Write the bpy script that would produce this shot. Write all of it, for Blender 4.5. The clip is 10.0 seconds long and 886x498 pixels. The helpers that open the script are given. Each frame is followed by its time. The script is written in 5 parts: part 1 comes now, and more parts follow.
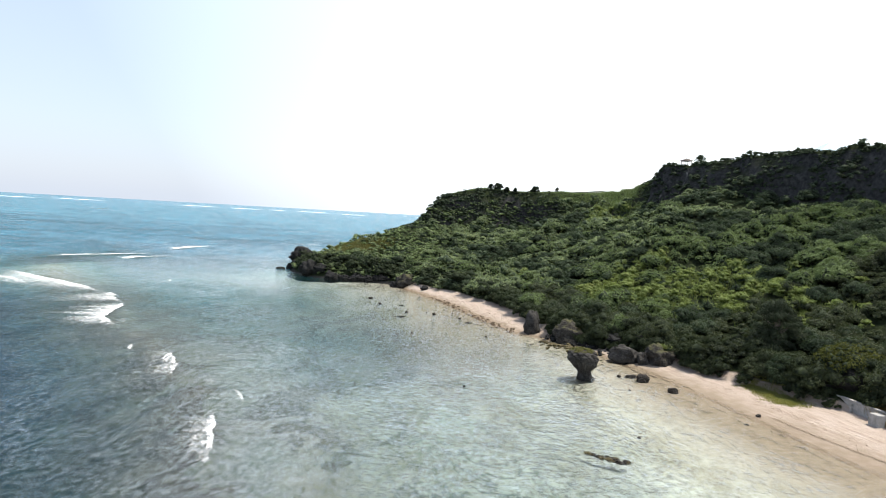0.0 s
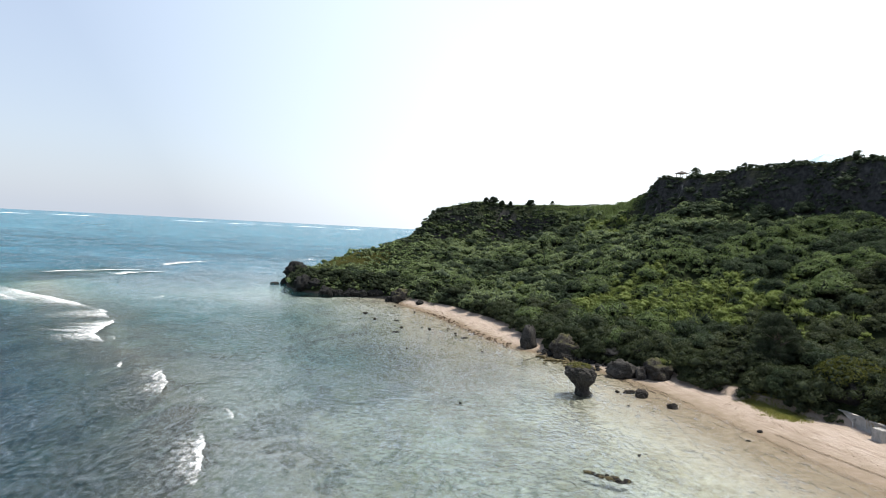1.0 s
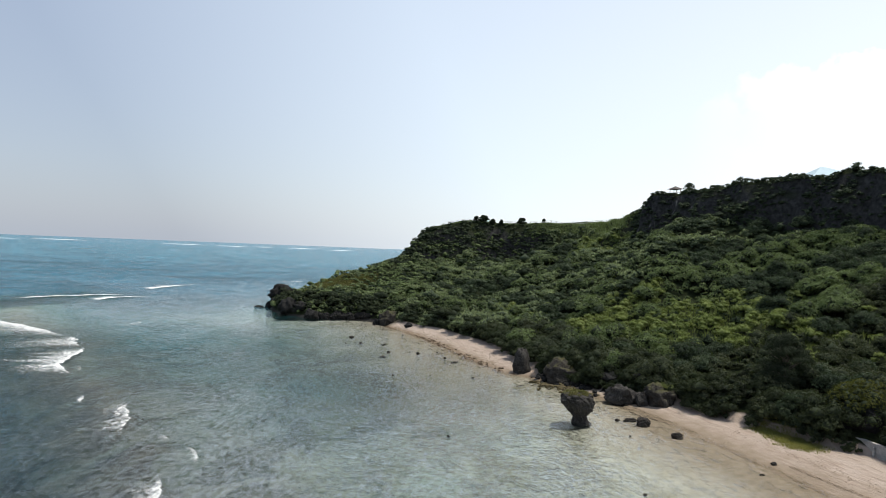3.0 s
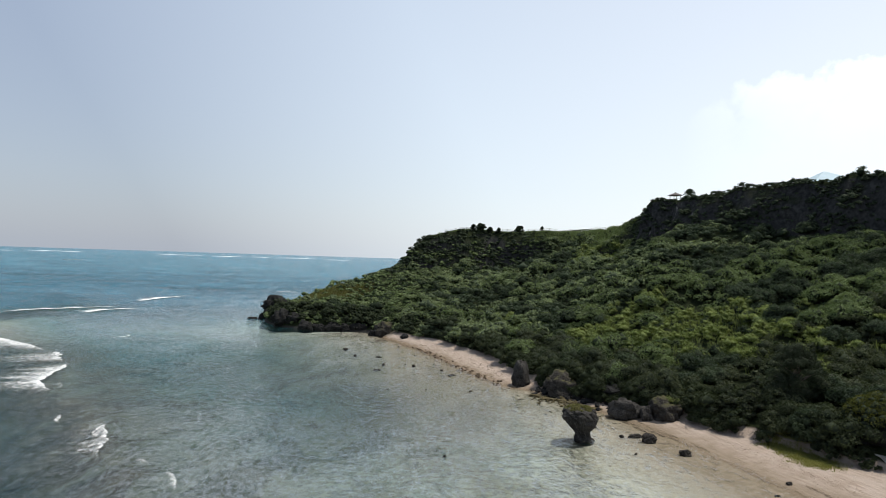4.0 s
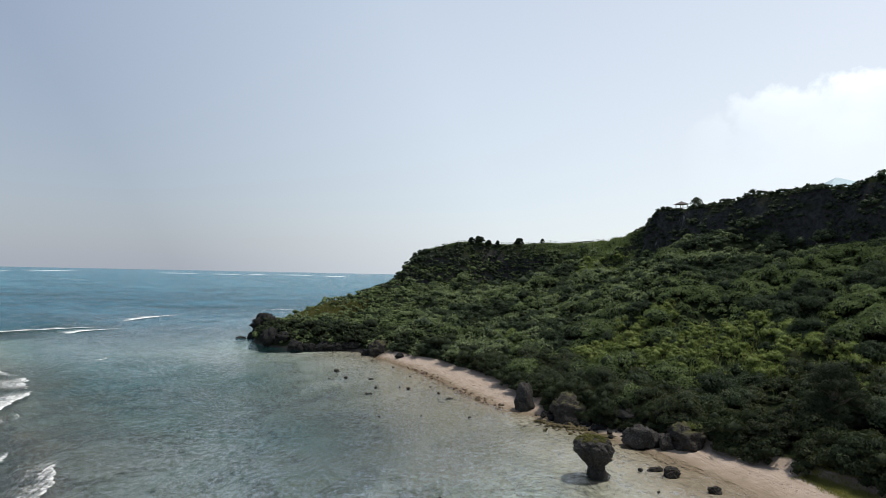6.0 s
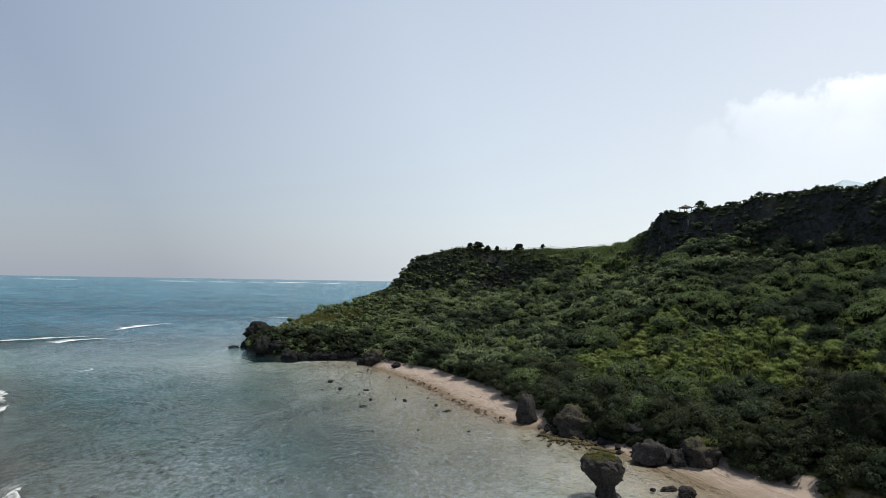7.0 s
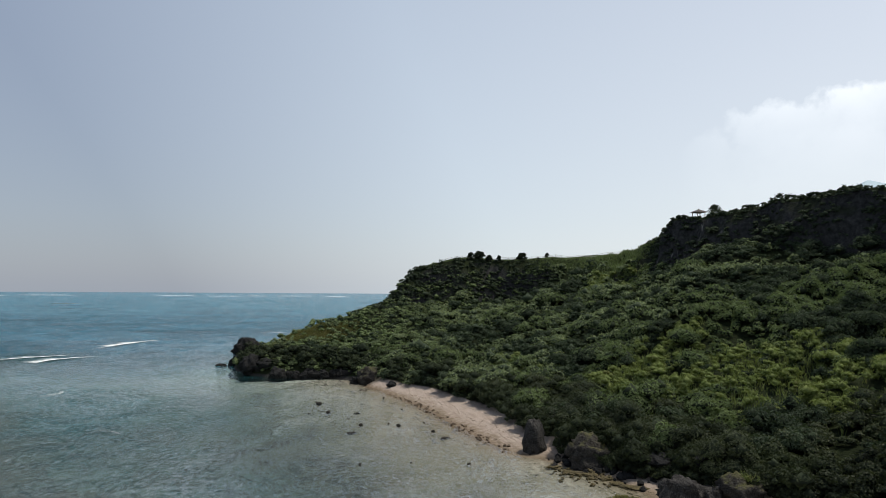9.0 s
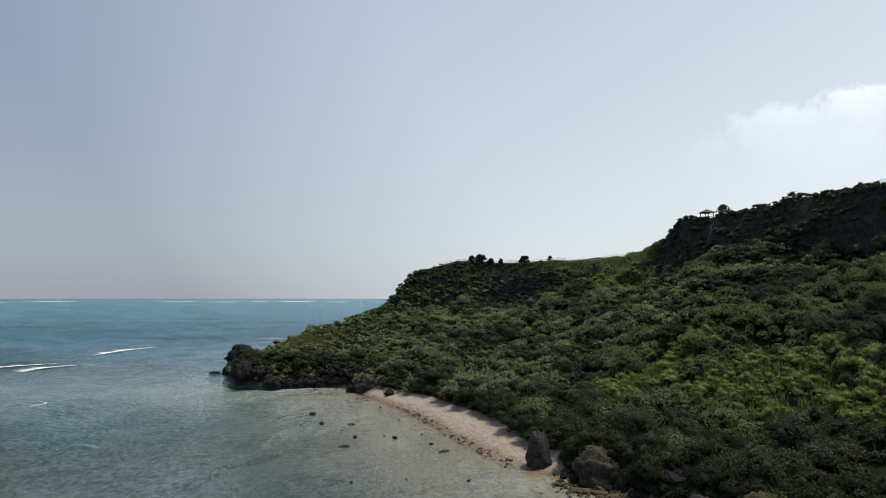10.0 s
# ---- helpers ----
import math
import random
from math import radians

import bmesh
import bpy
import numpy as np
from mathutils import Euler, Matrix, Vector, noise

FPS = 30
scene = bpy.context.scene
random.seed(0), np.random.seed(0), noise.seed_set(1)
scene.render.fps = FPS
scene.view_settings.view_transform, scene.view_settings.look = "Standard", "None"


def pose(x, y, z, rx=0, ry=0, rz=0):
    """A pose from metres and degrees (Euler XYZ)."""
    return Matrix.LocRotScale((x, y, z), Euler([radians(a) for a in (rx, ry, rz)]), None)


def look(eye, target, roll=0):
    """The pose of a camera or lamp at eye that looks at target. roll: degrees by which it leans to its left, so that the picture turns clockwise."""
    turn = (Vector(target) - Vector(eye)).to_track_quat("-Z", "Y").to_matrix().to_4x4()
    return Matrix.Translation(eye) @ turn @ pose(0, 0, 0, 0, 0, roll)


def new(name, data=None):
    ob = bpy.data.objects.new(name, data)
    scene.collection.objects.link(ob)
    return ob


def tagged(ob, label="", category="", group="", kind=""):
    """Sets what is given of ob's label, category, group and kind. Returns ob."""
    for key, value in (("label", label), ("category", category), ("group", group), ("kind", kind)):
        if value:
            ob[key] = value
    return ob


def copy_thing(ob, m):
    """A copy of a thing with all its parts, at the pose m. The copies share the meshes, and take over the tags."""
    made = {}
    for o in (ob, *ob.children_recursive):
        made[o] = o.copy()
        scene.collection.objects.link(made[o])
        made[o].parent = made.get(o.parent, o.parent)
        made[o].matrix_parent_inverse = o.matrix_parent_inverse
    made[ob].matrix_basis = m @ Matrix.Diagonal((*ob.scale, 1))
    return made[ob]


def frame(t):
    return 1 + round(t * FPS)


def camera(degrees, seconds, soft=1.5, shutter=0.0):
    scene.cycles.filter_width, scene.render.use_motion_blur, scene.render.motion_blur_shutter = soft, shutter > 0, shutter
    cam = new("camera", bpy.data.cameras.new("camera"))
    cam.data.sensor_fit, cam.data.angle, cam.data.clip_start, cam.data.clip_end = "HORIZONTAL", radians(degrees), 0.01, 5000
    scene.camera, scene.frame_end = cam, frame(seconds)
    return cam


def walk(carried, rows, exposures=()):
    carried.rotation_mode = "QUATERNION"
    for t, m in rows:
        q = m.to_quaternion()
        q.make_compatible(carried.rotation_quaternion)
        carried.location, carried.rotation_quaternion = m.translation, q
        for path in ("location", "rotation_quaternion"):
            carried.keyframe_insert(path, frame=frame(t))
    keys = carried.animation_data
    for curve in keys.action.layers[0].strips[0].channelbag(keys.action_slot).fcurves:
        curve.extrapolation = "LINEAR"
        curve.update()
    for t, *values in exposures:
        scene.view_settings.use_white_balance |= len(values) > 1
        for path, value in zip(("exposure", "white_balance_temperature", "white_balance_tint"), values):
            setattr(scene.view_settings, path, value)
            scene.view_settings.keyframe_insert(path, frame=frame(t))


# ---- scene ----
cam = camera(66.8, 10.0, soft=0.65)
PATH = [
    (0, (-2.44, -18.6, 27.08), (-2.471, -16.603, 26.973), 3.3),
    (0.5, (-2.433, -18.089, 27.086), (-2.46, -16.091, 26.999), 3.2),
    (1, (-2.376, -17.1, 27.081), (-2.396, -15.101, 27.016), 3.0),
    (1.5, (-2.175, -15.659, 27.086), (-2.188, -13.66, 27.037), 2.9),
    (2, (-1.898, -13.861, 27.004), (-1.907, -11.861, 26.97), 2.7),
    (2.5, (-1.623, -11.849, 26.948), (-1.627, -9.849, 26.929), 2.5),
    (4, (-0.874, -4.912, 27.023), (-0.868, -2.912, 27.045), 1.9),
    (4.5, (-0.701, -2.22, 26.948), (-0.693, -0.22, 26.982), 1.7),
    (5, (-0.492, 0.551, 26.83), (-0.482, 2.55, 26.876), 1.6),
    (5.5, (-0.275, 3.318, 26.773), (-0.266, 5.317, 26.83), 1.4),
    (7, (0.232, 12.559, 26.541), (0.244, 14.557, 26.629), 1.0),
    (7.5, (0.646, 15.827, 26.58), (0.657, 17.825, 26.677), 0.8),
    (8, (1.055, 19.168, 26.61), (1.063, 21.165, 26.715), 0.7),
    (8.5, (1.32, 22.682, 26.528), (1.327, 24.679, 26.642), 0.5),
    (9, (1.525, 26.148, 26.488), (1.53, 28.144, 26.611), 0.4),
    (9.5, (1.787, 29.553, 26.391), (1.79, 31.549, 26.521), 0.3),
    (10, (2.382, 33.135, 26.362), (2.38, 35.131, 26.499), 0.1),
]
EXPOSURES = [(0, 0.83), (0.5, 0.83), (1.0, 0.59), (1.5, 0.36), (2.0, 0.28), (2.5, 0.22), (4.5, 0.0), (7.5, -0.17), (10, -0.27)]
walk(cam, [(t, look(e, a, r)) for t, e, a, r in PATH], EXPOSURES)

# ---------------------------------------------------------------- light
SUN_AZ = radians(82)      # from +y towards +x
SUN_EL = radians(70)
world = bpy.data.worlds.new("sky")
scene.world = world
world.use_nodes = True
wn = world.node_tree
sky = wn.nodes.new("ShaderNodeTexSky")
sky.sky_type = "NISHITA"
sky.sun_disc = False
sky.sun_elevation = SUN_EL
sky.sun_rotation = SUN_AZ
sky.air_density = 1.0
sky.dust_density = 1.0
sky.ozone_density = 1.0
wn.nodes["Background"].inputs["Strength"].default_value = 0.15
sun_dir = Vector((math.sin(SUN_AZ) * math.cos(SUN_EL), math.cos(SUN_AZ) * math.cos(SUN_EL), math.sin(SUN_EL)))


def wnode(kind, ins=(), **props):
    n = wn.nodes.new(kind)
    for k, v in props.items():
        setattr(n, k, v)
    for k, v in dict(ins).items():
        if isinstance(v, bpy.types.NodeSocket):
            wn.links.new(v, n.inputs[k])
        else:
            n.inputs[k].default_value = v
    return n


def wramp(fac, *stops):
    n = wnode("ShaderNodeValToRGB", {0: fac})
    while len(n.color_ramp.elements) < len(stops):
        n.color_ramp.elements.new(0.5)
    for e, (p, c) in zip(n.color_ramp.elements, stops):
        e.position, e.color = p, (c, c, c, 1) if isinstance(c, (int, float)) else (*c, 1)
    return n.outputs[0]


# sea haze, brighter towards the sun and thicker towards the horizon, and a bank of pale cloud
way = wnode("ShaderNodeTexCoord").outputs["Generated"]
axes = wnode("ShaderNodeSeparateXYZ", {0: way})
glow_dir = (math.sin(SUN_AZ) * math.cos(radians(30)), math.cos(SUN_AZ) * math.cos(radians(30)), 0.5)      # the haze glows under the sun
to_sun = wnode("ShaderNodeVectorMath", {0: way, 1: glow_dir}, operation="DOT_PRODUCT").outputs["Value"]
to_sun = wnode("ShaderNodeMath", {0: to_sun, 1: 0.5, 2: 0.5}, operation="MULTIPLY_ADD").outputs[0]
glow = wramp(to_sun, (0.40, (0.276, 0.305, 0.358)), (0.62, (0.575, 0.624, 0.665)), (0.85, (0.735, 0.755, 0.765)), (1.0, (1.0, 1.0, 1.0)))
glow = wnode("ShaderNodeVectorMath", {0: glow, "Scale": 9.9}, operation="SCALE").outputs[0]
thick = wramp(axes.outputs[2], (0.0, 0.9), (0.10, 0.74), (0.40, 0.55), (1.0, 0.3))
hazy = wnode("ShaderNodeMix", {0: thick, 6: sky.outputs[0], 7: glow}, data_type="RGBA").outputs[2]
# the bank's crown climbs towards the sun, billowed along its edge and fading into the haze below
billow = wnode("ShaderNodeTexNoise", {"Vector": way, "Scale": 11.0, "Detail": 7.0, "Roughness": 0.52}).outputs["Fac"]
broad_billow = wnode("ShaderNodeTexNoise", {"Vector": way, "Scale": 3.2, "Detail": 3.0, "Roughness": 0.5}).outputs["Fac"]
crown = wnode("ShaderNodeMath", {0: axes.outputs[0], 1: 0.47, 2: 0.0}, operation="MULTIPLY_ADD").outputs[0]
crown = wnode("ShaderNodeMath", {0: billow, 1: 0.21, 2: crown}, operation="MULTIPLY_ADD").outputs[0]
crown = wnode("ShaderNodeMath", {0: broad_billow, 1: 0.10, 2: crown}, operation="MULTIPLY_ADD").outputs[0]
below = wnode("ShaderNodeMath", {0: crown, 1: axes.outputs[2]}, operation="SUBTRACT").outputs[0]
below = wnode("ShaderNodeMath", {0: below, 1: 0.125}, operation="SUBTRACT").outputs[0]
puff = wramp(below, (0.0, 0.0), (0.014, 0.62), (0.045, 0.36), (0.14, 0.08))
bank = wnode("ShaderNodeMath", {0: wramp(axes.outputs[0], (0.33, 0.0), (0.52, 1.0)), 1: wramp(billow, (0.36, 0.2), (0.60, 1.0))}, operation="MULTIPLY").outputs[0]
cloud = wnode("ShaderNodeMath", {0: puff, 1: bank}, operation="MULTIPLY").outputs[0]
white = wnode("ShaderNodeVectorMath", {0: glow, "Scale": 1.44}, operation="SCALE").outputs[0]
clouded = wnode("ShaderNodeMix", {0: cloud, 6: hazy, 7: white}, data_type="RGBA").outputs[2]
wn.links.new(clouded, wn.nodes["Background"].inputs["Color"])

sun = new("sun", bpy.data.lights.new("sun", "SUN"))
sun.data.energy = 4.5
sun.data.angle = radians(0.55)
sun.data.color = (1.0, 0.93, 0.82)
sun.matrix_world = look(sun_dir * 300, (0, 0, 0))


# ---------------------------------------------------------------- material tools
class Mat:
    """A node material under construction."""

    def __init__(self, name):
        self.m = bpy.data.materials.new(name)
        self.m.use_nodes = True
        self.t = self.m.node_tree
        self.t.nodes.clear()
        self.out = self.t.nodes.new("ShaderNodeOutputMaterial")
        self.geo = self.t.nodes.new("ShaderNodeNewGeometry")
        self.co = self.t.nodes.new("ShaderNodeTexCoord")

    def put(self, socket, value):
        if isinstance(value, bpy.types.NodeSocket):
            self.t.links.new(value, socket)
        elif hasattr(socket.default_value, "__len__"):
            n = len(socket.default_value)
            socket.default_value = tuple(value) + (1.0,) * (n - len(value)) if n > len(value) else tuple(value)
        else:
            socket.default_value = value

    def node(self, kind, ins=(), **props):
        n = self.t.nodes.new(kind)
        for k, v in props.items():
            setattr(n, k, v)
        for k, v in dict(ins).items():
            self.put(n.inputs[k], v)
        return n

    def stretched(self, sx=1, sy=1, sz=1, rz=0.0):
        n = self.node("ShaderNodeMapping", {0: self.geo.outputs["Position"]})
        n.inputs["Scale"].default_value = (sx, sy, sz)
        n.inputs["Rotation"].default_value = (0, 0, rz)
        return n.outputs[0]

    def noise(self, scale, detail=4.0, rough=0.55, vec=None, distortion=0.0):
        n = self.node("ShaderNodeTexNoise", {"Vector": vec or self.geo.outputs["Position"], "Scale": scale, "Detail": detail,
                                             "Roughness": rough, "Distortion": distortion})
        return n.outputs["Fac"]

    def voronoi(self, scale, vec=None, feature="F1"):
        n = self.node("ShaderNodeTexVoronoi", {"Vector": vec or self.geo.outputs["Position"], "Scale": scale}, feature=feature)
        return n.outputs["Distance"]

    def ramp(self, fac, stops):
        n = self.node("ShaderNodeValToRGB", {0: fac})
        e = n.color_ramp.elements
        while len(e) < len(stops):
            e.new(0.5)
        for item, (p, c) in zip(e, stops):
            item.position = p
            item.color = (c, c, c, 1) if isinstance(c, (int, float)) else (*c, 1)
        return n.outputs[0]

    def mix(self, fac, a, b):
        n = self.node("ShaderNodeMix", data_type="RGBA")
        self.put(n.inputs[0], fac), self.put(n.inputs[6], a), self.put(n.inputs[7], b)
        return n.outputs[2]

    def math(self, op, a, b=0.0, c=0.0, clamp=False):
        n = self.node("ShaderNodeMath", {0: a, 1: b, 2: c}, operation=op, use_clamp=clamp)
        return n.outputs[0]

    def bump(self, height, strength=0.5, distance=0.1, normal=None):
        ins = {"Height": height, "Strength": strength, "Distance": distance}
        if normal is not None:
            ins["Normal"] = normal
        return self.node("ShaderNodeBump", ins).outputs[0]

    def attr(self, name):
        return self.node("ShaderNodeAttribute", attribute_name=name).outputs["Fac"]

    def principled(self, colour, rough=0.8, spec=0.5, normal=None, metal=0.0):
        ins = {"Base Color": colour, "Roughness": rough, "Specular IOR Level": spec, "Metallic": metal}
        if normal is not None:
            ins["Normal"] = normal
        return self.node("ShaderNodeBsdfPrincipled", ins).outputs[0]

    def shade(self, fac, a, b):
        n = self.node("ShaderNodeMixShader")
        self.put(n.inputs[0], fac)
        self.t.links.new(a, n.inputs[1]), self.t.links.new(b, n.inputs[2])
        return n.outputs[0]

    def done(self, shader):
        self.t.links.new(shader, self.out.inputs[0])
        return self.m


def foliage(name, dark, light, dry=None, patch=0.12, through_light=0.24, gloss=0.07):
    """Leaves: tone varies a little from leaf to leaf, more from bush to bush and in broad patches; waxy, and some sun passes through."""
    k = Mat(name)
    leaf = k.geo.outputs["Random Per Island"]
    broad = k.ramp(k.noise(patch, 4.0, 0.6), [(0.36, 0.0), (0.64, 1.0)])
    bush = k.ramp(k.noise(0.28, 3.0), [(0.34, 0.0), (0.66, 1.0)])
    col = k.mix(k.math("MULTIPLY_ADD", bush, 0.55, k.math("MULTIPLY", broad, 0.45)), dark, light)
    col = k.mix(k.math("MULTIPLY", leaf, 0.34), col, tuple(c * 0.5 for c in dark))
    if dry:
        spots = k.ramp(k.noise(0.35, 3.0), [(0.58, 0.0), (0.72, 1.0)])
        col = k.mix(k.math("MULTIPLY", spots, k.math("GREATER_THAN", leaf, 0.45)), col, dry)
    body = k.principled(col, 0.62, gloss if through_light > 0.1 else 0.0)
    tr = k.node("ShaderNodeBsdfTranslucent", {0: k.mix(0.5, col, (light[0] * 1.2, light[1] * 1.4, light[2] * 0.7))}).outputs[0]
    return k.done(k.shade(through_light, body, tr))


def rock(name, base, dark, light, moss=None, scale=1.0):
    k = Mat(name)
    big = k.noise(0.6 * scale, 5.0, 0.6)
    fine = k.noise(5.0 * scale, 6.0, 0.7)
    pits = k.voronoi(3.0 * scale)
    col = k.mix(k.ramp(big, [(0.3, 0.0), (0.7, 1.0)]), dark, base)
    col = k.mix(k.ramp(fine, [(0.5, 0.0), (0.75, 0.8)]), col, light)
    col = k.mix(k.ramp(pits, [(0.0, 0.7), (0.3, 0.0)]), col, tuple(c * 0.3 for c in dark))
    if moss:
        up = k.node("ShaderNodeSeparateXYZ", {0: k.geo.outputs["Normal"]}).outputs[2]
        where = k.math("MULTIPLY", k.ramp(up, [(0.45, 0.0), (0.85, 1.0)]), k.ramp(k.noise(1.2, 4.0), [(0.35, 0.0), (0.6, 1.0)]))
        col = k.mix(where, col, moss)
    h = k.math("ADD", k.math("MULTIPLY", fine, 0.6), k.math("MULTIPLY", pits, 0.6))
    return k.done(k.principled(col, 0.9, 0.2, k.bump(h, 0.9, 0.25)))


def plain(name, colour, rough=0.7, vary=0.25, scale=2.0, metal=0.0):
    k = Mat(name)
    n = k.math("ADD", k.math("MULTIPLY", k.noise(scale, 5.0), 0.6), k.math("MULTIPLY", k.noise(scale * 9, 3.0), 0.4))
    col = k.mix(k.ramp(n, [(0.3, 0.0), (0.7, 1.0)]), tuple(c * (1 - vary) for c in colour), tuple(min(1, c * (1 + vary)) for c in colour))
    return k.done(k.principled(col, rough, 0.4, k.bump(n, 0.3, 0.02), metal))


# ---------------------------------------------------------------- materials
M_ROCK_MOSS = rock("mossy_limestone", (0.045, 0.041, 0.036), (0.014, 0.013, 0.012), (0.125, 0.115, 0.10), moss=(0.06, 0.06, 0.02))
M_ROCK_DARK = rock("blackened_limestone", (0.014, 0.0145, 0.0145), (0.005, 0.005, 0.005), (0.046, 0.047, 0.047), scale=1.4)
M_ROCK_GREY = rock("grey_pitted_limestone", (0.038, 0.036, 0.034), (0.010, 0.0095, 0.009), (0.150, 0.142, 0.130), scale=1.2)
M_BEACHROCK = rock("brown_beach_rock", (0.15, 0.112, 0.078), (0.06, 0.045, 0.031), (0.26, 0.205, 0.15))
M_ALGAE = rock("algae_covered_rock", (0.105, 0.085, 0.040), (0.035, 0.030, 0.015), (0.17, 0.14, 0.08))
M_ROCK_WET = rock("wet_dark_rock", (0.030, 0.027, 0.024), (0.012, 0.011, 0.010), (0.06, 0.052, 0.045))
M_SHRUB = foliage("shrub_leaves", (0.052, 0.074, 0.038), (0.190, 0.242, 0.102))
# Darker copy of the shrub leaves that carries the hillside's shadow in its colour.
M_SHRUB_SHADED = foliage("shaded_shrub_leaves", (0.023, 0.034, 0.023), (0.076, 0.101, 0.059))
# The shaded bank above the beach is put into this dark leaf colour.
M_SHORE_SHADED = foliage("shaded_shore_shrub_leaves", (0.013, 0.018, 0.011), (0.050, 0.063, 0.030))
# Lighter copy of the shrub leaves, with the far slope's sun and haze in it.
M_FARSHRUB_LIT = foliage("sunlit_far_shrub_leaves", (0.098, 0.130, 0.072), (0.280, 0.330, 0.165))
M_BRIGHT = foliage("light_green_shrub_leaves", (0.140, 0.178, 0.062), (0.262, 0.308, 0.106), through_light=0.32)
# Tree shade on the lower slope is part of this leaf colour.
M_NEARSHRUB_SHADED = foliage("shaded_lower_shrub_leaves", (0.015, 0.020, 0.012), (0.080, 0.096, 0.046), gloss=0.2)
M_CLIFFLEAF = foliage("cliff_shrub_leaves", (0.022, 0.031, 0.023), (0.072, 0.092, 0.056))
M_REED = foliage("reed_blades", (0.100, 0.128, 0.046), (0.195, 0.230, 0.078), dry=(0.15, 0.14, 0.055), through_light=0.35)
M_SLOPEGRASS = foliage("slope_grass_blades", (0.075, 0.105, 0.046), (0.155, 0.195, 0.086), through_light=0.3)
M_DRY = foliage("dry_grass_blades", (0.07, 0.078, 0.026), (0.15, 0.14, 0.055), dry=(0.17, 0.14, 0.065), through_light=0.35)
M_NEEDLE = foliage("needle_foliage", (0.012, 0.018, 0.011), (0.036, 0.047, 0.028))
# Twigs and leaves near black, so a crown's inner shade is in the colour.
M_SHADED_TWIGS = foliage("shaded_inner_twigs_and_leaves", (0.018, 0.024, 0.017), (0.040, 0.050, 0.031), through_light=0.03)
M_BARK = plain("grey_bark", (0.13, 0.11, 0.09), 0.9)
M_CONCRETE = plain("weathered_concrete", (0.275, 0.268, 0.255), 0.88, 0.5, 1.1)
M_DARKHOLE = plain("dark_opening", (0.05, 0.05, 0.045), 0.9)
M_LITTER = plain("brown_sea_litter", (0.25, 0.195, 0.14), 0.9, 0.5)
M_WOOD = plain("weathered_wood", (0.22, 0.17, 0.12), 0.8)
M_RAIL = plain("painted_rail", (0.55, 0.53, 0.48), 0.6)
M_ROOFTILE = plain("brown_roof_shingle", (0.055, 0.045, 0.040), 0.8)
M_ROOFBLUE = plain("pale_blue_metal_roof", (0.34, 0.44, 0.49), 0.8, 0.08, 0.4)
M_BEACHGRASS = foliage("beach_grass_blades", (0.14, 0.15, 0.045), (0.25, 0.235, 0.08), dry=(0.26, 0.21, 0.10), through_light=0.4)
M_RUSSET = foliage("russet_dry_grass_blades", (0.11, 0.075, 0.03), (0.24, 0.165, 0.065), through_light=0.35)
M_BLUFFBUSH = foliage("trailing_bush_leaves", (0.022, 0.026, 0.009), (0.15, 0.155, 0.04), patch=0.3)
M_WHITE = plain("white_wall_paint", (0.75, 0.75, 0.73), 0.7, 0.08)


